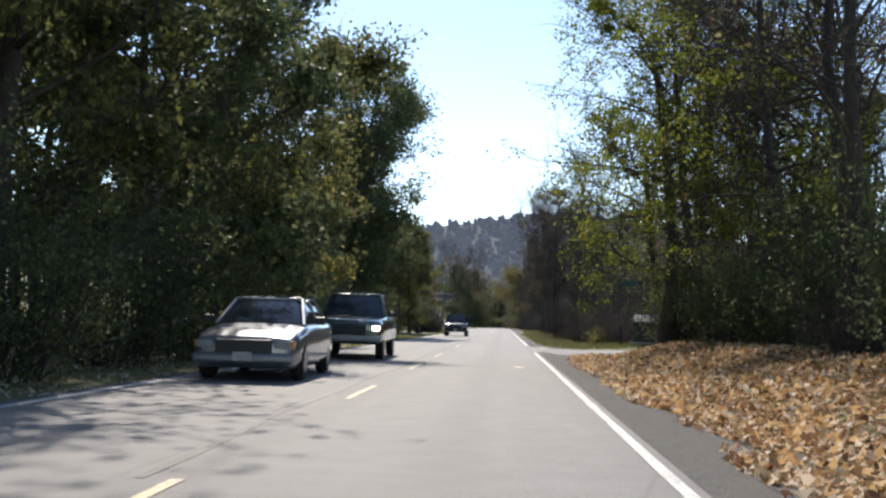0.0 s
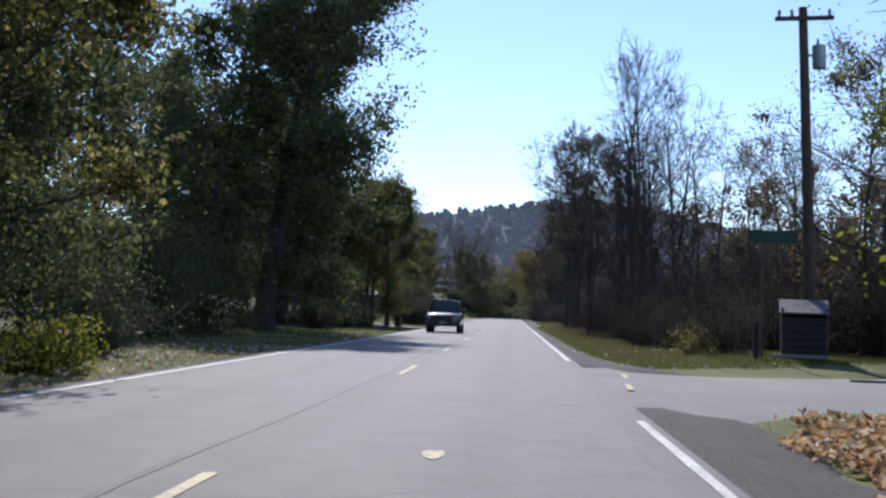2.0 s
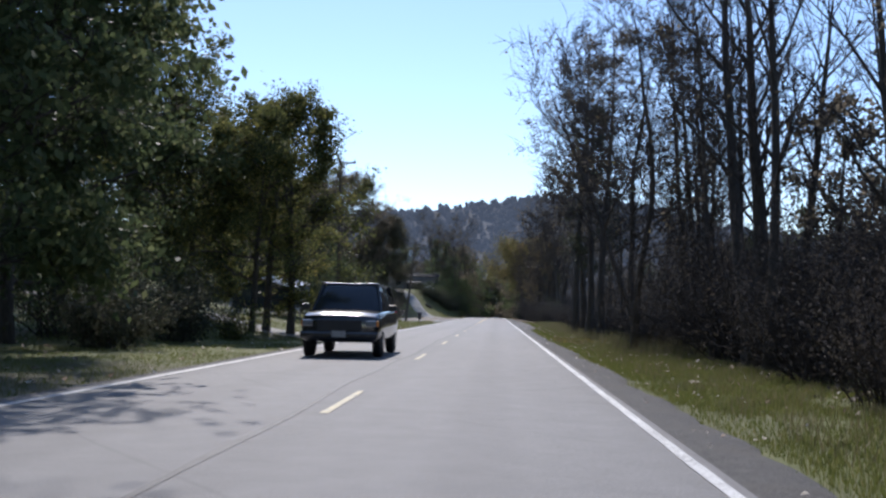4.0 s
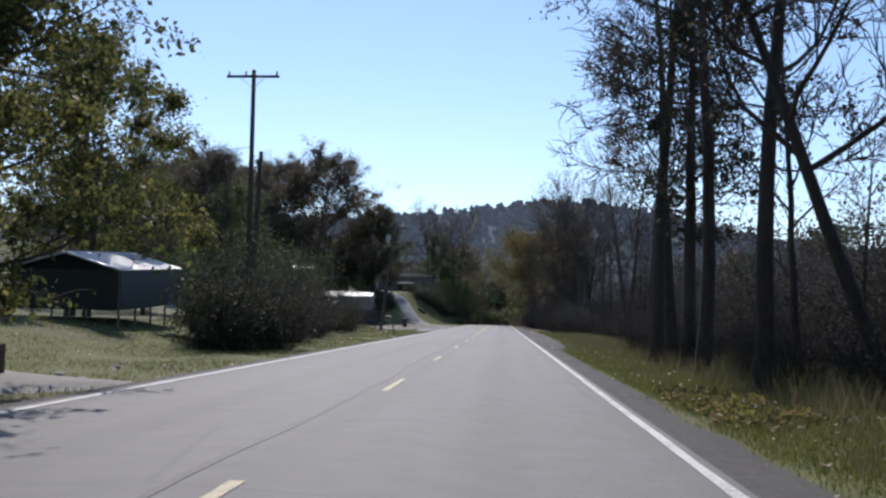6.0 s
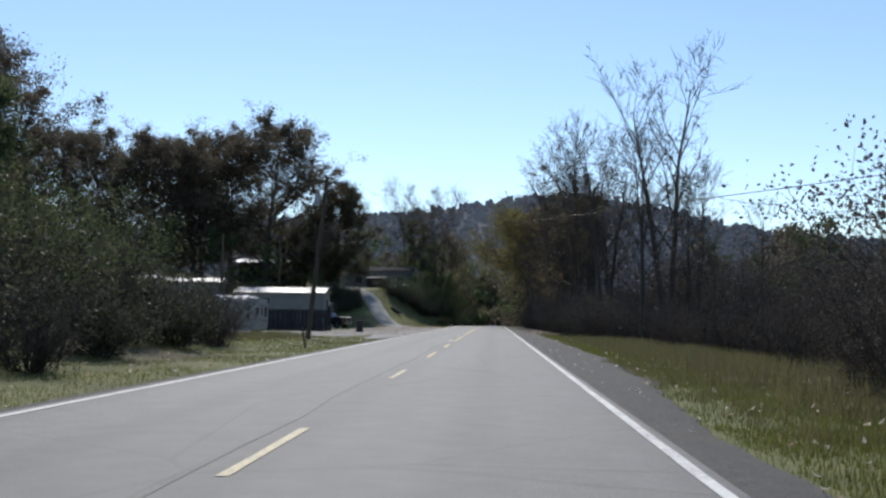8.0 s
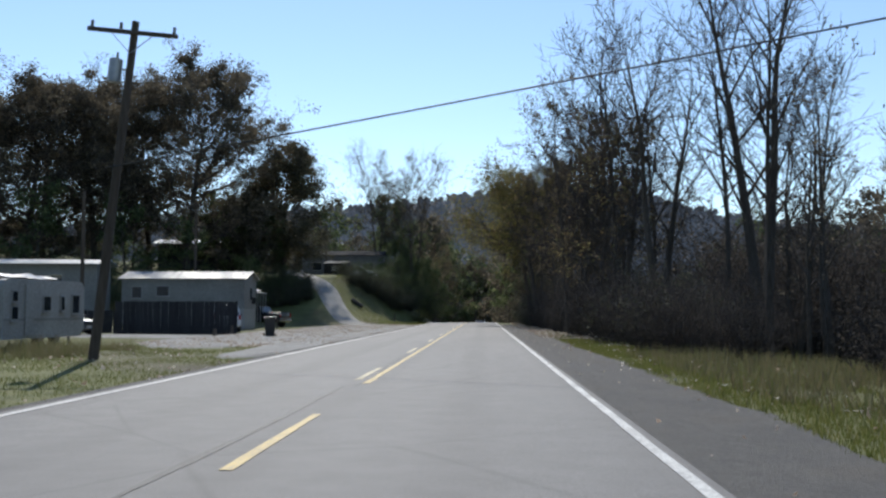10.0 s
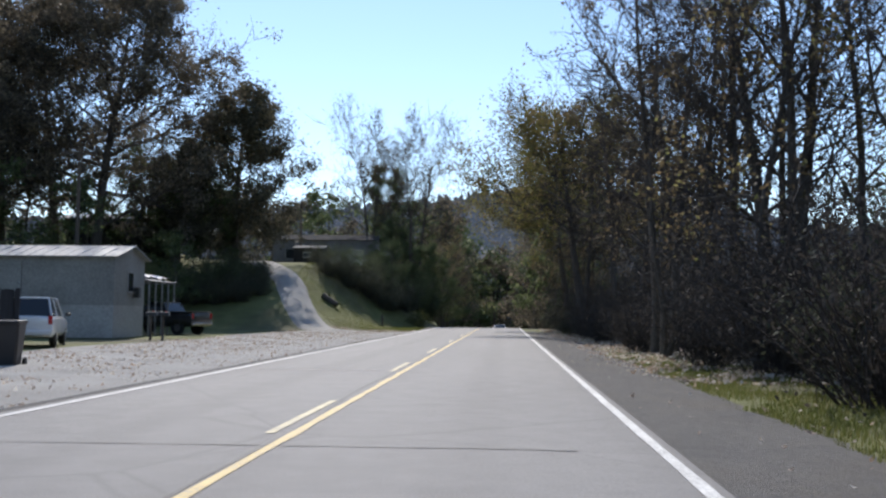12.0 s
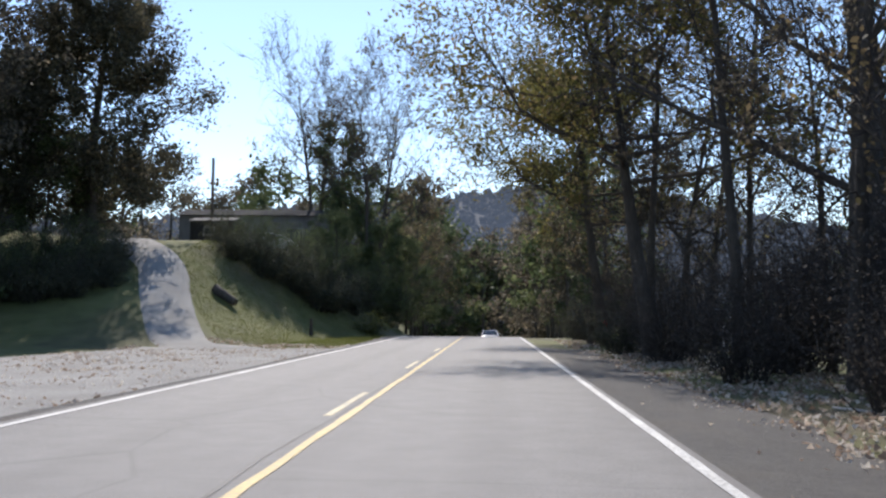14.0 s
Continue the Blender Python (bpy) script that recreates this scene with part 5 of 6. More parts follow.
scatter("fallen_leaves", "scattered fallen leaves in the verge grass", "leaf litter", 2500, (-14, -4.2), (62, 195), 0.13, "pale_litter", 46, gate=patchy(0.4, 0.1, 8))
scatter("fallen_leaves", "patch of brown and green leaves on the verge", "leaf litter", 1300, (4.5, 6.4), (102.5, 109.5), 0.14, "leaf_olive", 63, gate=patchy(0.6, -0.1, 3), lift=0.06)
blades("verge_grass", "short green and yellowed verge grass", 130000, (4.35, 8.4), (56, 132), 0.045, "turf", 51, patchy(0.25, -0.25, 1), 0.008)
blades("verge_grass", "short green and yellowed verge grass", 80000, (5.4, 8.6), (130, 208), 0.045, "turf", 52, patchy(0.25, -0.25, 2), 0.008)
blades("verge_grass", "short green and yellowed verge grass", 150000, (-13, -4.2), (40, 190), 0.035, "turf", 53, patchy(0.22, -0.2, 3), 0.008)
blades("verge_grass", "mown grass round the bin enclosure", 40000, (7.8, 17), (54.6, 66), 0.04, "turf", 59, lambda x, y, rng: y > 54.6 + 0.42 * np.maximum(0, x - 6.5) + 0.3, 0.008)
fringe = lambda x, y, rng: x > 4.3 + 1.4 * ss(128, 152, y) + 0.30 * np.sin(0.9 * y) * np.sin(0.23 * y + 1) - rng.exponential(0.28, len(x)) + 0.25 * np.sin(2.7 * y)
blades("verge_grass", "ragged grass creeping over the shoulder", 60000, (4.0, 6.6), (56, 215), 0.05, "turf", 60, fringe, 0.008)
scatter("fallen_leaves", "stray pale leaves on the gravel shoulder", "leaf litter", 420, (3.6, 6.2), (52, 250), 0.07, "pale_litter", 61, lift=0.07)
blades("bank_grass", "mown green grass on the bank beside the driveway", 50000, (-15, -4.2), (247, 272), 0.03, "turf", 54, lambda x, y, rng: x > -11.2 - (y - 254.5) * 0.55, 0.012)
blades("dry_weeds", "tall dry brown weeds at the field edge", 24000, (6.2, 13), (92, 145), 0.5, "dry", 55, patchy(0.3, -0.1, 4), 0.010)
blades("dry_weeds", "tall dry brown weeds at the field edge", 26000, (6.2, 14), (146, 182), 0.35, "dry", 56, patchy(0.3, -0.1, 5), 0.010)
blades("dry_weeds", "low tan weeds through the verge", 42000, (4.9, 8.6), (56, 150), 0.13, "dry", 62, patchy(0.5, -0.05, 11), 0.008)
blades("dry_weeds", "tall weeds round the camper", 26000, (-20, -10.2), (172, 186), 0.42, "dry", 57, patchy(0.3, -0.05, 6), 0.007)
blades("dry_weeds", "dry grass stems among the fallen leaves", 1500, (4.8, 10), (4, 42), 0.25, "dry", 58, None, 0.008)


# ---- vehicles ----
def body_ring(y, w, zb, zt, sh=0.12):
    return [(-w * 0.9, y, zb), (-w, y, zb + 0.14), (-w * 1.01, y, (zb + zt) / 2), (-w, y, zt - sh), (-w * 0.93, y, zt - 0.02), (-w * 0.5, y, zt + 0.02), (w * 0.5, y, zt + 0.02), (w * 0.93, y, zt - 0.02), (w, y, zt - sh), (w * 1.01, y, (zb + zt) / 2), (w, y, zb + 0.14), (w * 0.9, y, zb)]


def cab_ring(y, wb, zb, wt, zt):
    return [(-wb, y, zb), (-(wb + wt) / 2 - 0.02, y, (zb + zt) / 2), (-wt, y, zt - 0.04), (-wt * 0.8, y, zt), (wt * 0.8, y, zt), (wt, y, zt - 0.04), ((wb + wt) / 2 + 0.02, y, (zb + zt) / 2), (wb, y, zb)]


def vehicle(name, label, category, m, stations, cab, roof, wheel_r, axles, track, paint_mat, lit, trim="black_trim", grille_z=(0.45, 0.7), lamp=(0.28, 0.14, 0.62), bed=None, rear_lamps=True):
    ob = thing(name, m, label, category)
    shell = loft_bm([body_ring(*s) for s in stations])
    bmesh.ops.bevel(shell, geom=shell.edges[:], offset=0.03, segments=2, profile=0.6, affect="EDGES")
    part("body", shell, M[paint_mat], ob, smooth=True)
    band = loft_bm([cab_ring(*s) for s in cab])
    bmesh.ops.bevel(band, geom=band.edges[:], offset=0.02, segments=2, profile=0.6, affect="EDGES")
    part("window_band", band, M["glass"], ob, "dark tinted glass", True)
    y0, y1, w, z = roof
    part("roof", box_bm((2 * w, y1 - y0, 0.06), (0, (y0 + y1) / 2, z), 0.025), M[paint_mat], ob)
    # pillars run from the body to the roof
    lo0, hi0, hi1, lo1 = cab[0], cab[1], cab[-2], cab[-1]
    for sx in (-1, 1):
        for a, b in ((lo0, hi0), (lo1, hi1), (((lo0[0] + lo1[0]) / 2 + 0.15, lo0[1], lo0[2], 0, 0), ((hi0[0] + hi1[0]) / 2, 0, 0, hi0[3], hi0[4]))):
            p, q = Vector((sx * (a[1] + 0.005), a[0], a[2])), Vector((sx * (b[3] + 0.005), b[0], b[4]))
            d = q - p
            part("pillar", box_bm((0.06, 0.07, d.length), (p + q) / 2, 0.015, d.to_track_quat("Z", "Y").to_matrix()), M[paint_mat], ob)
    front = stations[0][0]
    fw = stations[1][1]
    part("grille", box_bm((fw * 1.15, 0.05, grille_z[1] - grille_z[0]), (0, front - 0.005, sum(grille_z) / 2), 0.02), M[trim], ob, "dark front grille")
    part("front_bumper", box_bm((fw * 2.04, 0.16, 0.17), (0, front + 0.0, stations[0][2] + 0.09), 0.05), M["steel" if bed else paint_mat], ob)
    part("rear_bumper", box_bm((fw * 2.02, 0.14, 0.17), (0, stations[-1][0], stations[-1][2] + 0.1), 0.05), M["chrome" if bed else paint_mat], ob)
    part("front_plate", box_bm((0.32, 0.015, 0.15), (0, front - 0.09, stations[0][2] + 0.12), 0.004), M["siding"], ob, "plain pale plate")
    for sx in (-1, 1):
        part("headlight", box_bm((lamp[0], 0.08, lamp[1]), (sx * (fw - lamp[0] * 0.62), front + 0.0, lamp[2]), 0.03), M["headlamp_on" if lit else "lens"], ob, "bright lit headlight" if lit else "clear headlight")
        part("indicator", box_bm((0.07, 0.1, lamp[1] * 0.9), (sx * (fw - 0.02), front + 0.10, lamp[2]), 0.02), M["amber"], ob, "amber indicator lens")
        part("tail_light", box_bm((0.14, 0.07, 0.30), (sx * (fw - 0.08), stations[-1][0] + 0.0, lamp[2] + 0.18), 0.02), M["red_lens"], ob, "red tail light")
        part("wing_mirror", box_bm((0.20, 0.09, 0.14), (sx * (cab[0][1] + 0.24), cab[0][0] + 0.35, cab[0][2] + 0.10), 0.03), M[trim], ob)
        part("door_handle", box_bm((0.03, 0.16, 0.03), (sx * (fw + 0.02), (cab[0][0] + cab[-1][0]) / 2 + 0.35, cab[0][2] - 0.12), 0.008), M[trim], ob)
        for y in axles:
            side = Matrix.Translation((sx * track, y, wheel_r)) @ Matrix.Rotation(math.pi / 2, 4, "Y")
            wheel = part("wheel", cyl_bm(wheel_r, wheel_r, 0.22, side, 24, 0.035), M["rubber"], ob, "black tyre")
            out = Matrix.Translation((sx * (track + 0.105), y, wheel_r)) @ Matrix.Rotation(math.pi / 2, 4, "Y")
            part("rim", cyl_bm(wheel_r * 0.56, wheel_r * 0.56, 0.03, out, 18, 0.008), M["rim"], wheel, "grey metal rim")
            part("wheel_arch", cyl_bm(wheel_r * 1.18, wheel_r * 1.18, 0.05, Matrix.Translation((sx * (fw - 0.005), y, wheel_r + 0.03)) @ Matrix.Rotation(math.pi / 2, 4, "Y"), 24), M["black_trim"], ob, "dark wheel arch")
    if bed:
        ya, yb, w, z = bed
        part("cargo_bed", box_bm((2 * w, yb - ya, 0.05), (0, (ya + yb) / 2, z), 0.01), M["black_trim"], ob, "dark open cargo bed")
        for sx in (-1, 1):
            part("bed_rail", box_bm((0.10, yb - ya + 0.1, 0.10), (sx * (w + 0.02), (ya + yb) / 2, z + 0.05), 0.03), M[paint_mat], ob)
        part("tailgate", box_bm((2 * w, 0.07, 0.14), (0, yb, z + 0.04), 0.02), M[paint_mat], ob)
    return ob


SEDAN = dict(stations=[(-2.3, 0.72, 0.30, 0.64), (-2.2, 0.82, 0.23, 0.73), (-1.9, 0.87, 0.21, 0.82), (-1.0, 0.89, 0.2, 0.95), (0.3, 0.9, 0.2, 0.98), (1.6, 0.89, 0.2, 1.0), (2.1, 0.86, 0.23, 1.0), (2.3, 0.78, 0.32, 0.9)],
             cab=[(-1.05, 0.78, 0.93, 0.74, 0.97), (-0.25, 0.78, 0.95, 0.60, 1.40), (1.0, 0.78, 0.97, 0.60, 1.43), (1.85, 0.74, 0.98, 0.70, 1.01)], roof=(-0.25, 1.02, 0.60, 1.42), wheel_r=0.33, axles=(-1.42, 1.38), track=0.78)
PICKUP = dict(stations=[(-2.7, 0.84, 0.48, 0.98), (-2.6, 0.92, 0.42, 1.06), (-2.2, 0.96, 0.42, 1.11), (-1.0, 0.97, 0.42, 1.18), (0.0, 0.97, 0.42, 1.2), (1.2, 0.97, 0.42, 1.2), (2.5, 0.96, 0.44, 1.2), (2.7, 0.93, 0.5, 1.16)],
              cab=[(-1.1, 0.86, 1.15, 0.84, 1.19), (-0.5, 0.86, 1.17, 0.70, 1.78), (0.6, 0.86, 1.18, 0.70, 1.80), (0.95, 0.86, 1.18, 0.82, 1.24)], roof=(-0.52, 0.64, 0.71, 1.80), wheel_r=0.38, axles=(-1.72, 1.72), track=0.84, bed=(1.1, 2.62, 0.84, 1.2), grille_z=(0.68, 0.96), lamp=(0.20, 0.12, 0.86))
SUV = dict(stations=[(-2.2, 0.8, 0.42, 0.86), (-2.1, 0.88, 0.36, 0.96), (-1.8, 0.91, 0.34, 1.03), (-1.0, 0.92, 0.34, 1.08), (0.3, 0.93, 0.34, 1.1), (1.6, 0.92, 0.34, 1.1), (2.1, 0.9, 0.36, 1.1), (2.25, 0.86, 0.42, 1.04)],
           cab=[(-1.1, 0.82, 1.05, 0.8, 1.1), (-0.5, 0.82, 1.06, 0.66, 1.70), (1.8, 0.82, 1.08, 0.66, 1.72), (2.15, 0.82, 1.08, 0.78, 1.12)], roof=(-0.5, 1.82, 0.67, 1.72), wheel_r=0.36, axles=(-1.38, 1.36), track=0.81, grille_z=(0.6, 0.86), lamp=(0.24, 0.15, 0.78))

vehicle("sedan", "dark slate sedan with glinting pale bonnet on the oncoming lane", "car", pose(-2.25, 20.2, 0.01, 0, 0, 2), paint_mat="car_slate", lit=False, **SEDAN)
vehicle("pickup_truck", "dark green pickup truck with lit headlights on the oncoming lane", "pickup truck", pose(-2.2, 31.0, 0.01, 0, 0, 2), paint_mat="car_green", lit=True, **PICKUP)
vehicle("sport_utility_car", "black sport utility car on the oncoming lane", "car", pose(-1.75, 84.2, 0.01, 0, 0, 0), paint_mat="car_black", lit=False, **SUV)
vehicle("parked_car", "white parked hatchback beside the dark fence", "car", pose(-15.1, 216.2, float(land(-15.1, 216.2)) - 0.03, 0, 0, 198), paint_mat="car_white", lit=False, **SUV)
vehicle("parked_pickup", "dark parked pickup in front of the open shelter", "pickup truck", pose(-17.6, 237.4, float(land(-17.6, 237.4)) - 0.03, 0, 0, 250), paint_mat="car_black", lit=False, **PICKUP)
vehicle("hilltop_car", "white car parked up on the knoll", "car", pose(-14.0, 281.0, float(land(-14, 281)) + 0.02, 0, 0, 80), paint_mat="car_white", lit=False, **SEDAN)
vehicle("distant_car", "white car just over the crest of the road", "car", pose(1.5, 303, float(crest(np.float64(303))) + 0.01, 0, 0, 180), paint_mat="car_white", lit=False, **SEDAN)
vehicle("yard_car", "pale blue car parked behind the camper", "car", pose(-21.5, 205.5, float(land(-21.5, 205.5)) + 0.0, 0, 0, 60), paint_mat="car_silver", lit=False, **SEDAN)


# ---- poles and cables ----
def utility_pole(x, y, height, lean, label, arm=2.5, transformer=False, braces=True, turn=0.0, r=0.15):
    ob = thing("utility_pole", pose(x, y, float(land(x, y)) - 0.06, 0, lean, turn), label, "utility pole")
    part("pole", cyl_bm(r, r * 0.68, height + 0.6, Matrix.Translation((0, 0, height / 2 - 0.3)), 12), M["pole"], ob, smooth=False)
    if arm:
        part("crossarm", box_bm((arm, 0.10, 0.12), (0, -0.14, height - 0.35), 0.015), M["pole"], ob)
        for sx in (-1, 1):
            d = Vector((sx * 0.6, 0, 0.55))
            if braces:
                part("brace", box_bm((0.03, 0.02, d.length), (sx * 0.32, -0.16, height - 0.66), 0.0, d.to_track_quat("Z", "Y").to_matrix()), M["steel"], ob)
        for ax in (-arm / 2 + 0.12, -0.35, arm / 2 - 0.12):
            ins = part("insulator", cyl_bm(0.05, 0.035, 0.16, Matrix.Translation((ax, -0.14, height - 0.21)), 10), M["siding_grey"], ob, "grey pin insulator")
            part("insulator_cap", cyl_bm(0.06, 0.03, 0.06, Matrix.Translation((ax, -0.14, height - 0.12)), 10), M["steel"], ins)
    if transformer:
        sx = transformer
        t = part("transformer", cyl_bm(0.19, 0.19, 0.68, Matrix.Translation((sx * 0.42, 0, height - 1.45)), 18, 0.03), M["steel"], ob, "grey transformer can")
        part("bushing", cyl_bm(0.04, 0.03, 0.2, Matrix.Translation((sx * 0.40, 0, height - 1.02)), 10), M["siding_grey"], t)
        part("hanger", box_bm((0.3, 0.06, 0.06), (sx * 0.2, 0, height - 1.4), 0.01), M["steel"], t)
    return ob


utility_pole(10.35, 58.6, 10.1, -2.2, "dark wooden utility pole with a transformer beside the side road", 1.65, 1, False, 0, 0.18)
utility_pole(-10.55, 137.4, 12.7, -0.8, "tall dark wooden utility pole with a crossarm over bushes", 2.6)
utility_pole(-11.0, 140.0, 9.0, 1.0, "short wooden stub pole behind the tall pole", 0)
utility_pole(-8.95, 178.2, 9.6, 6.0, "leaning wooden utility pole with crossarm and transformer", 2.6, -1)
utility_pole(-24.0, 240.0, 11.0, 0.0, "wooden utility pole behind the mobile homes", 2.2)
utility_pole(30.0, 159.6, 11.5, 0.0, "wooden utility pole across the low field", 2.2)
utility_pole(-18.6, 281.0, 7.0, 0.0, "wooden utility pole behind the knoll house", 0)
utility_pole(-7.6, 283.0, 9.5, 0.0, "wooden utility pole on the knoll", 1.8)
utility_pole(22.0, 112.0, 8.5, 0.0, "thin grey pole in the low field", 0, r=0.11)


def cable(name, a, b, sag, label, r=0.014):
    n = 40
    pts = [Vector(a).lerp(Vector(b), i / n) - Vector((0, 0, 4 * sag * (i / n) * (1 - i / n))) for i in range(n + 1)]
    vs, fs = [], []
    add_tube(vs, fs, np.array(pts), np.full(n + 1, r), 6)
    tagged(new(name, mesh_of(name, np.concatenate(vs), np.concatenate(fs), M["cable"], True)), label, "cable")


cable("overhead_cable", (30.0, 159.5, 8.7), (-8.62, 177.9, 5.15), 0.15, "black overhead cable crossing above the road", 0.02)
cable("overhead_cable", (-10.4, 136.4, 9.0), (-24.0, 128.0, 7.0), 0.4, "thin service cable from the tall pole")
utility_pole(-24.0, 214.5, 8.9, 0.0, "wooden utility pole beside the pale mobile home", 0)


# ---- homes and sheds ----
def window_in(parent, x, y, z, w, h, face, mat="glass"):
    """A window on a wall that faces -y, +x or -x."""
    t = 0.05
    win = part("window", box_bm((w + 0.12, t, h + 0.12) if face == "y" else (t, w + 0.12, h + 0.12), (x, y, z), 0.01), M["siding"], parent, "white-framed window")
    o = 0.03
    part("pane", box_bm((w, 0.02, h) if face == "y" else (0.02, w, h), (x, y - o, z) if face == "y" else (x + o, y, z)), M[mat], win, "dark glass pane")
    part("sill", box_bm((w + 0.2, 0.08, 0.04) if face == "y" else (0.08, w + 0.2, 0.04), (x, y - 0.04, z - h / 2 - 0.08) if face == "y" else (x + 0.04, y, z - h / 2 - 0.08), 0.005), M["siding"], win)
    return win


def gable_home(name, label, category, m, L, W, wall_h, rise, wall_mat, roof_mat, skirt_mat=None, skirt=0.0, windows=(), door=None, over=0.25, ribs=True, end_windows=()):
    """A long low home along local x, its long wall towards -y, its gable end towards +x."""
    ob = thing(name, m, label, category)
    b = bmesh.new()
    v = [b.verts.new(p) for p in ((0, 0, skirt), (L, 0, skirt), (L, W, skirt), (0, W, skirt), (0, 0, wall_h), (L, 0, wall_h), (L, W, wall_h), (0, W, wall_h), (0, W / 2, wall_h + rise), (L, W / 2, wall_h + rise))]
    for f in ((0, 1, 5, 4), (1, 2, 6, 9, 5), (2, 3, 7, 6), (3, 0, 4, 8, 7), (4, 5, 9, 8), (6, 7, 8, 9), (3, 2, 1, 0)):
        b.faces.new([v[i] for i in f])
    part("wall", b, M[wall_mat], ob)
    for s in (0, 1):
        p = Vector((0, -over if s == 0 else W + over, wall_h - over * rise / (W / 2) + 0.03))
        q = Vector((0, W / 2, wall_h + rise + 0.03))
        d = q - p
        rot = Matrix.Rotation(math.atan2(d.z, abs(d.y)) * (1 if s == 0 else -1), 3, "X")
        r = part("roof", box_bm((L + 2 * over, d.length, 0.06), (L / 2, (p.y + q.y) / 2, (p.z + q.z) / 2 + 0.02), 0.01, rot), M[roof_mat], ob)
        if ribs and s == 0:
            for k in range(int(L / 0.6) + 1):
                part("rib", box_bm((0.04, d.length, 0.03), (k * 0.6 + 0.02, (p.y + q.y) / 2, (p.z + q.z) / 2 + 0.062), 0.0, rot), M[roof_mat], r)
    if skirt_mat:
        part("skirting", box_bm((L - 0.04, W - 0.04, skirt + 0.5), (L / 2, W / 2, skirt / 2 - 0.24)), M[skirt_mat], ob, "pale lower skirting band")
    for wx, wz, ww, wh in windows:
        window_in(ob, wx, -0.02, wz, ww, wh, "y")
    for wy, wz, ww, wh in end_windows:
        window_in(ob, L + 0.02, wy, wz, ww, wh, "x")
    if door:
        dx, dw, dh = door
        d = part("door", box_bm((dw, 0.06, dh), (dx, -0.03, skirt + dh / 2 + 0.05), 0.01), M["siding_grey"], ob, "plain pale door")
        part("door_handle", box_bm((0.05, 0.06, 0.05), (dx + dw * 0.38, -0.08, skirt + 1.0), 0.01), M["chrome"], d)
        part("step", box_bm((dw + 0.4, 0.7, 0.25), (dx, -0.4, 0.1), 0.02), M["brown_wood"], ob)
    return ob


def at_land(x, y, turn=0.0, dz=-0.05):
    return pose(x, y, float(land(x, y)) + dz, 0, 0, turn)


home = gable_home("mobile_home", "grey-beige mobile home with a pale skirting and metal roof", "mobile home", at_land(-25.8, 226.6), 9.5, 4.0, 3.35, 0.55, "siding_grey", "tin_grey", "siding", 1.05,
                  windows=((1.2, 2.3, 0.7, 0.8), (3.2, 2.4, 0.9, 0.7)), door=(4.6, 0.85, 2.0), end_windows=((2.0, 2.2, 0.6, 0.9),))
part("vent_unit", box_bm((0.35, 0.3, 0.5), (9.62, 2.6, 1.7), 0.03), M["black_trim"], home, "dark wall unit")
gable_home("mobile_home", "long grey home under a white metal roof", "mobile home", at_land(-40, 224.5, 8), 12.5, 4.6, 3.5, 0.35, "siding_grey", "tin", "siding_grey", 0.5,
           windows=((2.0, 2.2, 1.0, 0.9), (5.5, 2.2, 1.0, 0.9), (9.5, 2.2, 0.9, 0.9)), door=(7.6, 0.9, 2.0), over=0.5)
gable_home("mobile_home", "pale blue and white mobile home", "mobile home", at_land(-36.5, 201.5, 4), 10.0, 4.2, 2.9, 0.3, "siding_blue", "tin", "siding", 0.5,
           windows=((2.0, 1.9, 0.8, 0.8), (5.0, 1.9, 0.8, 0.8), (8.4, 1.9, 0.8, 0.9)), door=(6.5, 0.85, 2.0), end_windows=((2.1, 1.9, 0.7, 0.8),))
gable_home("hilltop_house", "low grey boarded house on the knoll behind trees", "house", at_land(-22.6, 286, 3), 11, 6, 3.2, 0.7, "grey_boards", "dark_shingle", None, 0.0, windows=((2, 1.7, 1.2, 1.0), (9, 1.7, 1.2, 1.0)), door=(5.5, 0.95, 2.05), over=0.2, ribs=False)
gable_home("long_shed", "long shed with a pale roof edge behind the trees", "shed", at_land(-35, 263, 4), 8.5, 5, 2.8, 0.5, "dark_wood", "tin", None, 0.0, ribs=False, over=0.5)
gable_home("small_shed", "small dark wooden shed at the top of the driveway", "shed", at_land(-17.35, 271.7, -4), 2.8, 2.4, 1.5, 0.25, "dark_wood", "shingle", None, 0.0, windows=((1.25, 0.9, 0.6, 0.4),), ribs=False, over=0.12)


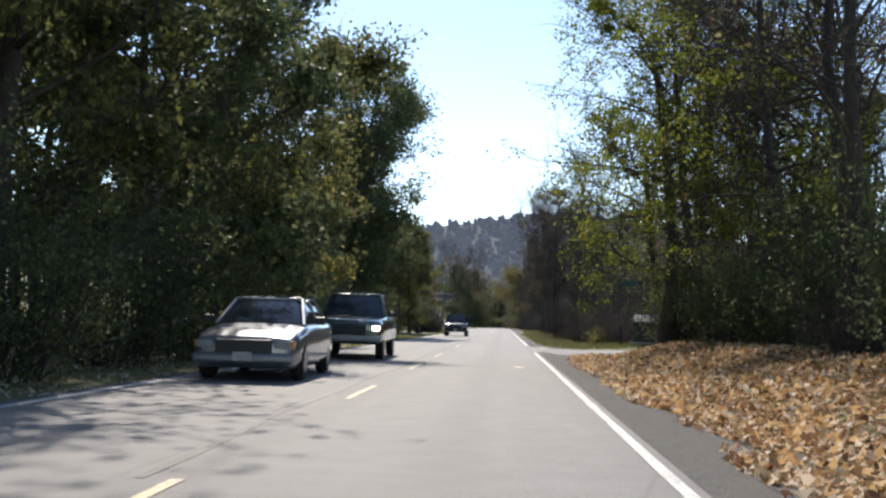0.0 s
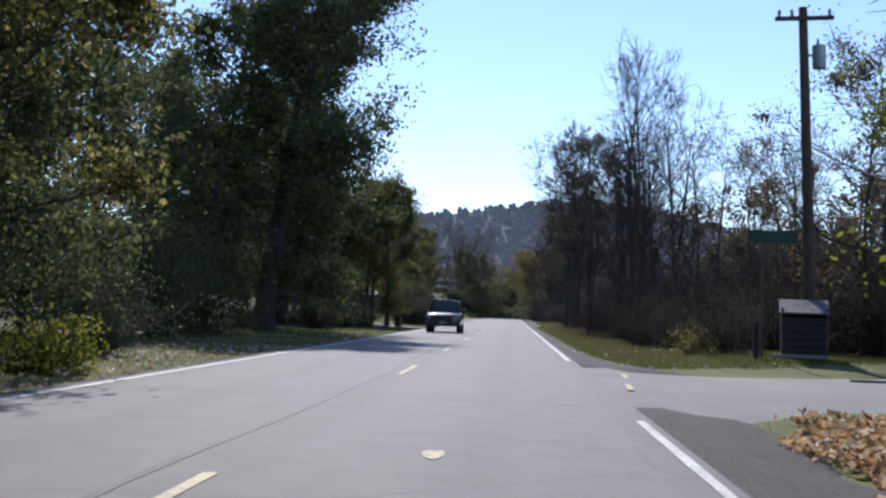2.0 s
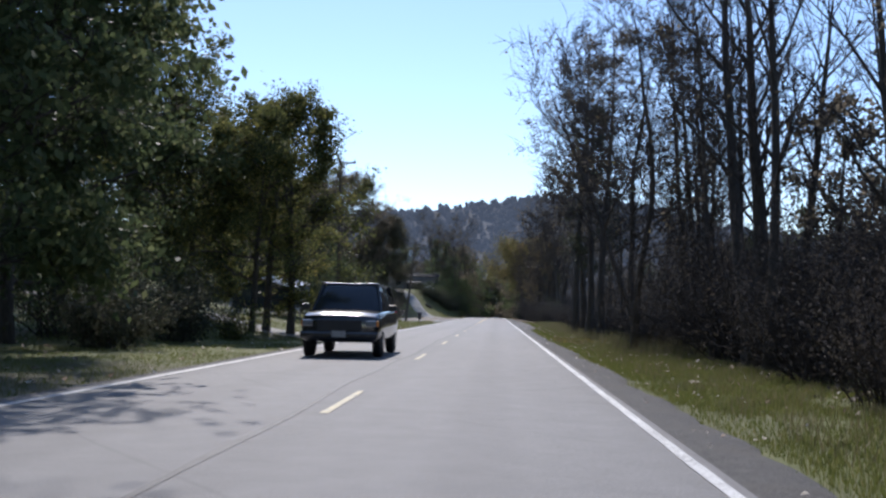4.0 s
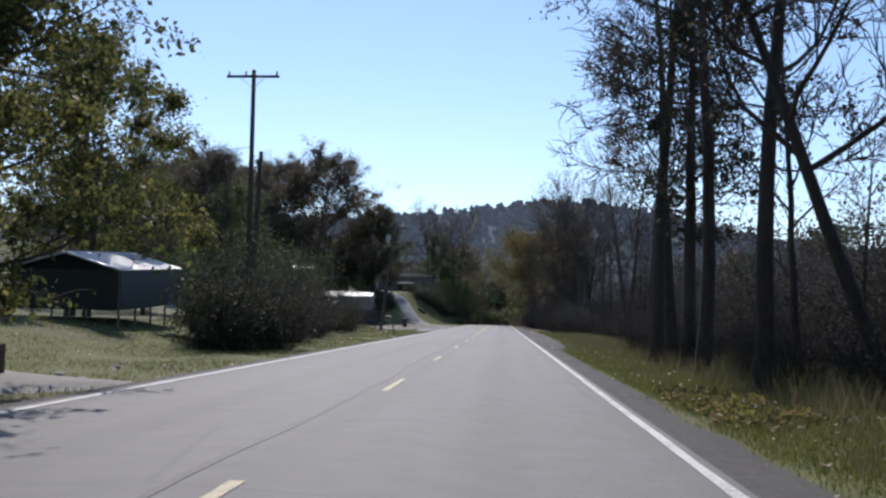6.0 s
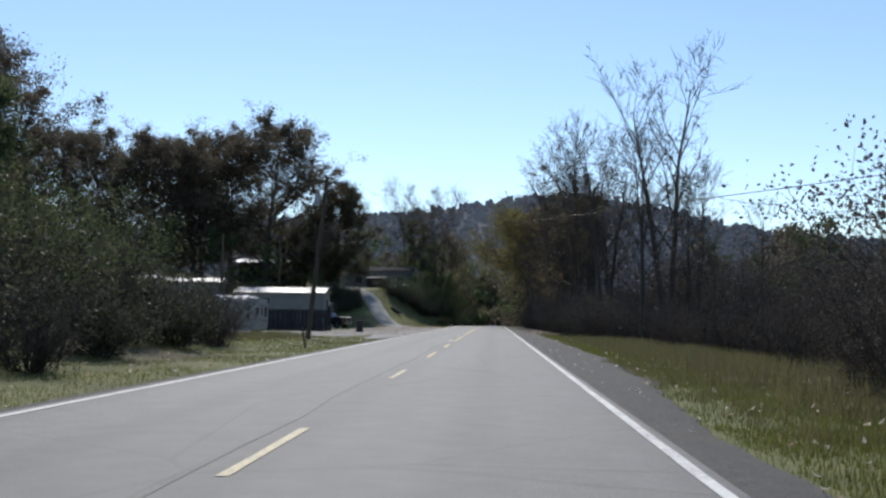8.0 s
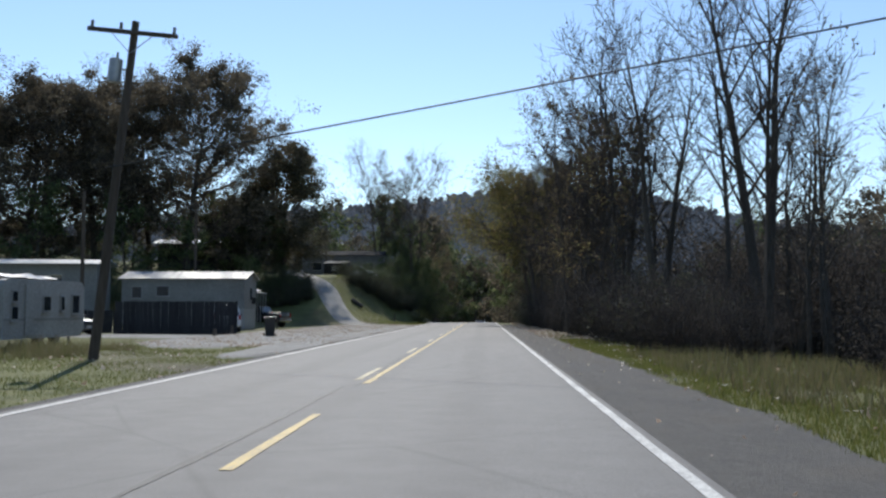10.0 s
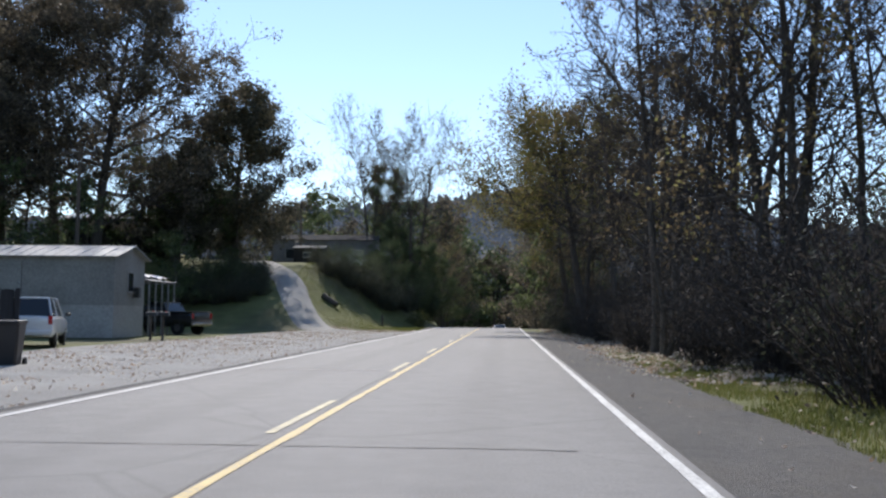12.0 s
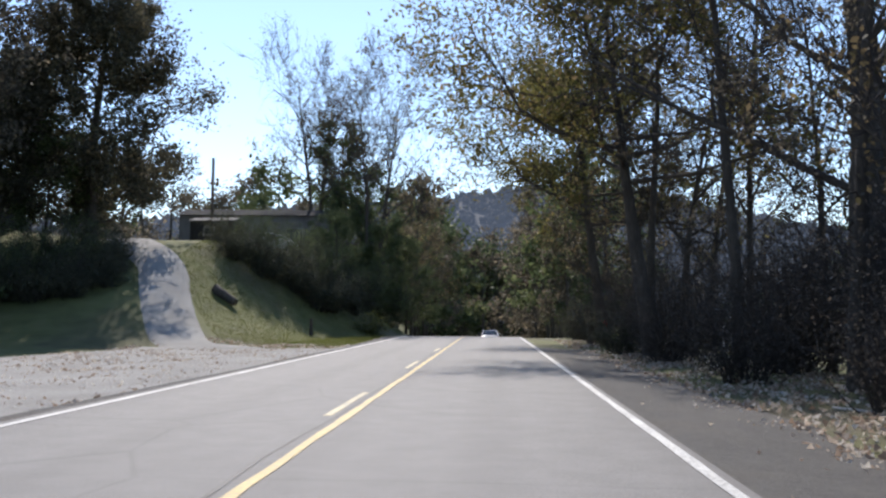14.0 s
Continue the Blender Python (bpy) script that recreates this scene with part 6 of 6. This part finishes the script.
def camper():
    ob = thing("camper", at_land(-16.35, 183.0, 0.8), "old white camper trailer with small windows and tarp on its roof", "camper")
    prof = [(0, 0.38), (0, 2.18), (0.10, 2.36), (0.4, 2.44), (6.5, 2.50), (6.85, 2.42), (7.0, 2.2), (7.0, 0.7), (6.6, 0.38)]
    part("body", loft_bm([[(x, y, z) for y, z in prof] for x in (0, 2.45)]), M["siding"], ob)
    part("trim_band", box_bm((0.02, 6.8, 0.08), (2.462, 3.5, 1.05), 0.005), M["siding_grey"], ob)
    for y, z, w, h in ((0.8, 1.85, 0.35, 0.32), (0.8, 1.28, 0.42, 0.42), (3.4, 1.62, 0.55, 0.5), (4.8, 1.64, 0.25, 0.48), (6.05, 1.62, 0.6, 0.66)):
        window_in(ob, 2.47, y, z, w, h, "x")
    part("door", box_bm((0.05, 0.65, 1.75), (2.475, 1.95, 1.38), 0.01), M["siding"], ob)
    for y in (3.0, 4.4):
        w = part("wheel", cyl_bm(0.33, 0.33, 0.2, Matrix.Translation((2.34, y, 0.33)) @ Matrix.Rotation(math.pi / 2, 4, "Y"), 20, 0.03), M["rubber"], ob)
        part("rim", cyl_bm(0.19, 0.19, 0.03, Matrix.Translation((2.45, y, 0.33)) @ Matrix.Rotation(math.pi / 2, 4, "Y"), 14), M["rim"], w)
    part("hitch", box_bm((0.12, 1.1, 0.1), (1.17, -0.5, 0.5), 0.01), M["steel"], ob)
    for y in (0.4, 6.4):
        for x in (0.25, 2.1):
            part("jack", box_bm((0.08, 0.08, 0.6), (x, y, 0.27), 0.01), M["steel"], ob)
    # the crumpled tarp lies on the roof
    rng = np.random.default_rng(9)
    nx, ny = 12, 22
    v = [(-16.35 + 0.1 + 2.1 * i / (nx - 1), 183.3 + 4.6 * j / (ny - 1), float(land(-16.35, 183)) - 0.05 + 2.47 + 0.009 * j / 4 + max(0.0, 0.10 + 0.22 * noise.noise((i * 0.5, j * 0.45, 3))) * (0.2 if i in (0, nx - 1) or j in (0, ny - 1) else 1)) for j in range(ny) for i in range(nx)]
    f = [(j * nx + i, j * nx + i + 1, (j + 1) * nx + i + 1, (j + 1) * nx + i) for j in range(ny - 1) for i in range(nx - 1)]
    tagged(new("tarp", mesh_of("tarp", v, f, M["tarp"])), "crumpled white tarp on the camper's roof", "tarp")


camper()


def carport(x, y, turn, L, W, eave, peak, label, roof_mat, side_mat, skirt_to=0.9, dz=-0.05, pitch=0.0):
    """A metal shelter on posts: local x across, y along; sheeted sides stop above the ground."""
    ob = thing("carport", at_land(x, y, turn, dz) @ pose(0, 0, 0, pitch), label, "carport")
    for s in (0, 1):
        p, q = Vector((0 if s == 0 else W, 0, eave)), Vector((W / 2, 0, peak))
        d = q - p
        ang = math.atan2(d.z, abs(d.x)) * (-1 if s == 0 else 1)
        r = part("roof", box_bm((d.length + 0.15, L + 0.3, 0.05), ((p.x + q.x) / 2, L / 2, (p.z + q.z) / 2 + 0.03), 0.01, Matrix.Rotation(ang, 3, "Y")), M[roof_mat], ob)
    for sx in (0, W):
        for k in range(5):
            part("post", box_bm((0.07, 0.07, eave + 0.4), (sx, 0.05 + (L - 0.1) * k / 4, eave / 2 - 0.2), 0.01), M["steel"], ob)
        if side_mat:
            part("side_panel", box_bm((0.03, L, eave - skirt_to), (sx + (0.05 if sx else -0.05), L / 2, (eave + skirt_to) / 2), 0.005), M[side_mat], ob, "dark green side sheeting")
    for yy in (0.05, L - 0.05):
        part("tie_beam", box_bm((W, 0.06, 0.08), (W / 2, yy, eave - 0.02), 0.01), M["steel"], ob)
        if side_mat:
            part("end_panel", box_bm((W - 0.04, 0.03, eave - skirt_to), (W / 2, yy - 0.05, (eave + skirt_to) / 2), 0.005), M[side_mat], ob, "dark end sheeting")
            gable = bmesh.new()
            gable.faces.new([gable.verts.new((gx, yy - 0.05, gz)) for gx, gz in ((0.02, eave), (W - 0.02, eave), (W / 2, peak))])
            bmesh.ops.solidify(gable, geom=gable.faces[:], thickness=0.02)
            part("gable_panel", gable, M[side_mat], ob, "dark gable sheeting")
    return ob


carport(-15.2, 123.2, 0, 6.4, 3.8, 1.86, 2.42, "metal carport with a bright white roof and dark sides", "tin", "green_panel", 0.48, -0.23, 3.2)
carport(-21.2, 233.2, 0, 4.2, 4.2, 2.9, 3.2, "open timber shelter with pale clutter on its roof", "tin_grey", None)
rng = np.random.default_rng(12)
v = [(-21.0 + 3.8 * i / 13, 233.4 + 3.6 * j / 13, float(land(-21.2, 233.2)) + 3.0 + 0.28 * (1 - abs(i - 6.5) / 6.5) + max(0, 0.3 * noise.noise((i * 0.7, j * 0.6, 8)) + 0.08)) for j in range(14) for i in range(14)]
tagged(new("tarp", mesh_of("tarp", v, [(j * 14 + i, j * 14 + i + 1, j * 14 + i + 15, j * 14 + i + 14) for j in range(13) for i in range(13)], M["tarp"])), "crumpled pale tarp and clutter on the shelter roof", "tarp")


def board_fence(x0, x1, y, h, label):
    ob = thing("board_fence", Matrix(), label, "fence")
    z = float(land((x0 + x1) / 2, y)) - 0.06
    rng = np.random.default_rng(3)
    boards = [mesh_of("board", *box_mesh(0.148, 0.025, h + 0.02 * k), M["dark_wood"]) for k in range(3)]
    n = int((x1 - x0) / 0.155)
    for i in range(n):
        b = new("board", boards[rng.integers(0, 3)])
        b.parent = ob
        b.matrix_basis = pose(x0 + 0.155 * i, y + rng.normal(0, 0.004), z, 0, rng.normal(0, 0.4), 0)
    for zz in (0.4, h - 0.35):
        part("rail", box_bm((x1 - x0, 0.05, 0.09), ((x0 + x1) / 2 - 0.07, y + 0.045, z + zz), 0.01), M["dark_wood"], ob)
    for k in range(int((x1 - x0) / 2.4) + 1):
        part("post", box_bm((0.1, 0.1, h + 0.3), (x0 + 2.4 * k, y + 0.12, z + h / 2 - 0.2), 0.01), M["dark_wood"], ob)
    return ob


def box_mesh(w, d, h):
    v = [(sx * w / 2, sy * d / 2, z) for z in (-0.1, h) for sx, sy in ((-1, -1), (1, -1), (1, 1), (-1, 1))]
    return v, [(3, 2, 1, 0), (4, 5, 6, 7), (0, 1, 5, 4), (1, 2, 6, 5), (2, 3, 7, 6), (3, 0, 4, 7)]


board_fence(-20.2, -12.75, 210.4, 1.95, "tall dark board fence beside the gravel lot")
board_fence(-25.3, -20.4, 210.8, 1.25, "lower dark board fence beyond the tall one")


# ---- bins, boxes and posts ----
def wheeled_bin(x, y, turn, label, h=1.05):
    ob = thing("wheeled_bin", at_land(x, y, turn), label, "trash bin")
    rings = []
    k = 0.78 if h < 0.8 else 1.0
    for z, w, d in ((0.06, 0.22, 0.25), (0.5, 0.26, 0.30), (h - 0.1, 0.29, 0.35), (h - 0.04, 0.31, 0.37)):
        w, d = w * k, d * k
        rings.append([(-w, -d + 0.05, z), (-w + 0.05, -d, z), (w - 0.05, -d, z), (w, -d + 0.05, z), (w, d - 0.05, z), (w - 0.05, d, z), (-w + 0.05, d, z), (-w, d - 0.05, z)])
    part("tub", loft_bm(rings), M["bin"], ob)
    part("lid", box_bm((0.64 * k, 0.80 * k, 0.07), (0, -0.01, h), 0.03), M["bin"], ob)
    part("handle", box_bm((0.5 * k, 0.05, 0.05), (0, 0.42 * k, h - 0.06), 0.015), M["bin"], ob)
    for sx in (-1, 1):
        part("wheel", cyl_bm(0.12, 0.12, 0.06, Matrix.Translation((sx * 0.29 * k, 0.26 * k, 0.12)) @ Matrix.Rotation(math.pi / 2, 4, "Y"), 14), M["rubber"], ob)
    return ob


wheeled_bin(-9.2, 202.6, 12, "black wheeled trash bin on the gravel edge")
wheeled_bin(-6.72, 104.8, -10, "small dark wheeled trash bin at the yard entrance", 0.74)


def mailbox(x, y, turn, label, h=1.1):
    ob = thing("mailbox", at_land(x, y, turn), label, "mailbox")
    part("post", box_bm((0.10, 0.10, h + 0.3), (0, 0, h / 2 - 0.15), 0.012), M["brown_wood"], ob)
    ring = [(0.085 * math.cos(a), 0.085 * math.sin(a) + 0.11) for a in np.linspace(0, math.pi, 8)]
    ring = [(0.085, 0.0)] + ring + [(-0.085, 0.0)]
    b = part("box", loft_bm([[(px, yy, h + pz) for px, pz in ring] for yy in (-0.28, 0.24)]), M["bin"], ob, "black metal box")
    part("door", box_bm((0.15, 0.012, 0.17), (0, -0.29, h + 0.09), 0.01), M["steel"], b)
    part("flag", box_bm((0.012, 0.12, 0.05), (0.095, -0.1, h + 0.2), 0.0), M["red_lens"], b, "red flag")
    return ob


for x, y in ((-14.0, 225.2), (-13.5, 225.4)):
    tagged(mailbox(x, y, 90, "dark mailbox on a wooden post beside the gravel"), group="roadside mailboxes")


def kiosk():
    ob = thing("trash_enclosure", at_land(9.95, 58.0, -14) @ Matrix.Scale(0.97, 4), "dark wooden bin enclosure with a sloping grey lid beside the pole", "bin enclosure")
    for sx in (-0.6, 0.6):
        part("side_panel", box_bm((0.07, 0.9, 1.35), (sx, 0, 0.78), 0.01), M["brown_wood"], ob, "weathered brown side")
    part("back_panel", box_bm((1.2, 0.05, 1.35), (0, 0.43, 0.78), 0.01), M["brown_wood"], ob)
    for k in range(5):
        part("front_board", box_bm((1.18, 0.03, 0.19), (0, -0.43 + 0.003 * (k % 2), 0.25 + 0.21 * k), 0.008), M["dark_wood"], ob)
    part("lid", box_bm((1.34, 1.05, 0.05), (0, -0.03, 1.50), 0.015, Matrix.Rotation(0.38, 3, "X")), M["grey_boards"], ob, "sloping grey lid")
    part("base_board", box_bm((1.45, 0.14, 0.10), (-0.12, -0.52, 0.10), 0.02), M["siding"], ob, "pale base board")
    for sx in (-0.55, 0.55):
        part("foot", box_bm((0.1, 0.8, 0.25), (sx, 0, 0.05), 0.01), M["brown_wood"], ob)


kiosk()


def post(x, y, h, label, r=0.06, mat="brown_wood", lean=0.0):
    m = cyl_bm(r, r * 0.9, h + 0.4, Matrix.Translation((0, 0, h / 2 - 0.2)), 10)
    me = bpy.data.meshes.new("wooden_post")
    m.to_mesh(me)
    m.free()
    me.materials.append(M[mat])
    ob = new("wooden_post", me)
    ob.matrix_basis = pose(x, y, float(land(x, y)) - 0.06, 0, lean, 0)
    return tagged(ob, label, "post")


post(-8.0, 263.0, 0.9, "dark wooden post on the grassy bank", 0.10)
post(-5.95, 161.6, 0.9, "thin weathered post leaning in the grass", 0.05, lean=-12)
post(8.5, 57.3, 1.0, "dark wooden post beside the bin enclosure", 0.08, "dark_wood")
post(-7.2, 107.0, 0.6, "short dark post beside the small bin", 0.06)
plank = thing("plank", pose(9.8, 51.6, float(land(9.8, 51.6)) + 0.05, 0, 0, 4), "dark flat plank lying on the side road", "plank")
part("board", box_bm((1.35, 0.16, 0.05), (0, 0, 0.02), 0.008), M["dark_wood"], plank)
street_sign = thing("street_sign", at_land(8.8, 58.0, 4), "green street sign plate on a thin dark post", "street sign")
part("post", cyl_bm(0.045, 0.04, 3.9, Matrix.Translation((0, 0, 1.6)), 10), M["pole"], street_sign)
part("plate", box_bm((1.4, 0.02, 0.34), (0.25, -0.06, 3.38), 0.008), M["sign_green"], street_sign, "dark green plate")
part("bracket", box_bm((0.10, 0.09, 0.34), (0, -0.02, 3.38), 0.01), M["steel"], street_sign)
post(-12.9, 209.4, 0.55, "short dark post at the gravel edge", 0.09)
post(-12.2, 203.0, 0.45, "short dark post at the gravel edge", 0.10)


def stone(x, y, s, seed, label="pale stone on the gravel"):
    rng = np.random.default_rng(seed)
    b = bmesh.new()
    bmesh.ops.create_icosphere(b, subdivisions=2, radius=s)
    for v in b.verts:
        v.co *= 1 + 0.25 * noise.noise(v.co * (1.6 / s) + Vector((seed, 0, 0)))
        v.co.z *= 0.6
    me = bpy.data.meshes.new("stone")
    b.to_mesh(me)
    b.free()
    me.materials.append(M["stone"])
    ob = new("stone", me)
    ob.location = (x, y, float(land(x, y)) - 0.03 + s * 0.2)
    return tagged(ob, label, "stone", "loose stones")


rng = np.random.default_rng(21)
for k in range(9):
    stone(rng.uniform(4.4, 7.0), rng.uniform(55.2, 60), rng.uniform(0.02, 0.06), k, "pale stone at the side road corner")
for k in range(10):
    stone(rng.uniform(-12, -4.6), rng.uniform(196, 250), rng.uniform(0.03, 0.09), k + 20)
for k in range(6):
    stone(rng.uniform(-7.5, -4.5), rng.uniform(100, 112), rng.uniform(0.05, 0.12), k + 40, "pale stone by the yard entrance")


def log(x, y, length, r, turn, label="dark fallen log lying on the grassy bank", mat="bark"):
    n = 9
    rng = np.random.default_rng(6)
    vs, fs = [], []
    pts = np.stack([np.linspace(-length / 2, length / 2, n), 0.04 * rng.normal(0, 1, n), np.full(n, r * 0.8)], 1)
    add_tube(vs, fs, pts, r * (1 - 0.25 * np.linspace(0, 1, n)) * rng.uniform(0.92, 1.08, n), 10)
    v, f = np.concatenate(vs), np.concatenate(fs).tolist() + [list(range(9, -1, -1)), list(range((n - 1) * 10, n * 10))]
    ob = new("log", mesh_of("log", v, f, M[mat], True))
    z0, z1 = float(land(x, y)), float(land(x + 0.5, y))
    ob.matrix_basis = pose(x, y, z0 - 0.08, 0, math.degrees(math.atan2(z0 - z1, 0.5)) * math.cos(math.radians(turn)), turn)
    return tagged(ob, label, "log")


log(-11.9, 259.6, 1.5, 0.26, -25)
log(7.3, 224.5, 1.7, 0.035, 118, "thin bleached fallen branch in the verge", "stone")
log(6.9, 228.5, 1.3, 0.03, 100, "thin bleached fallen branch in the verge", "stone")
post(6.9, 256.5, 1.1, "red painted marker post at the wood's edge", 0.12, "red_lens")
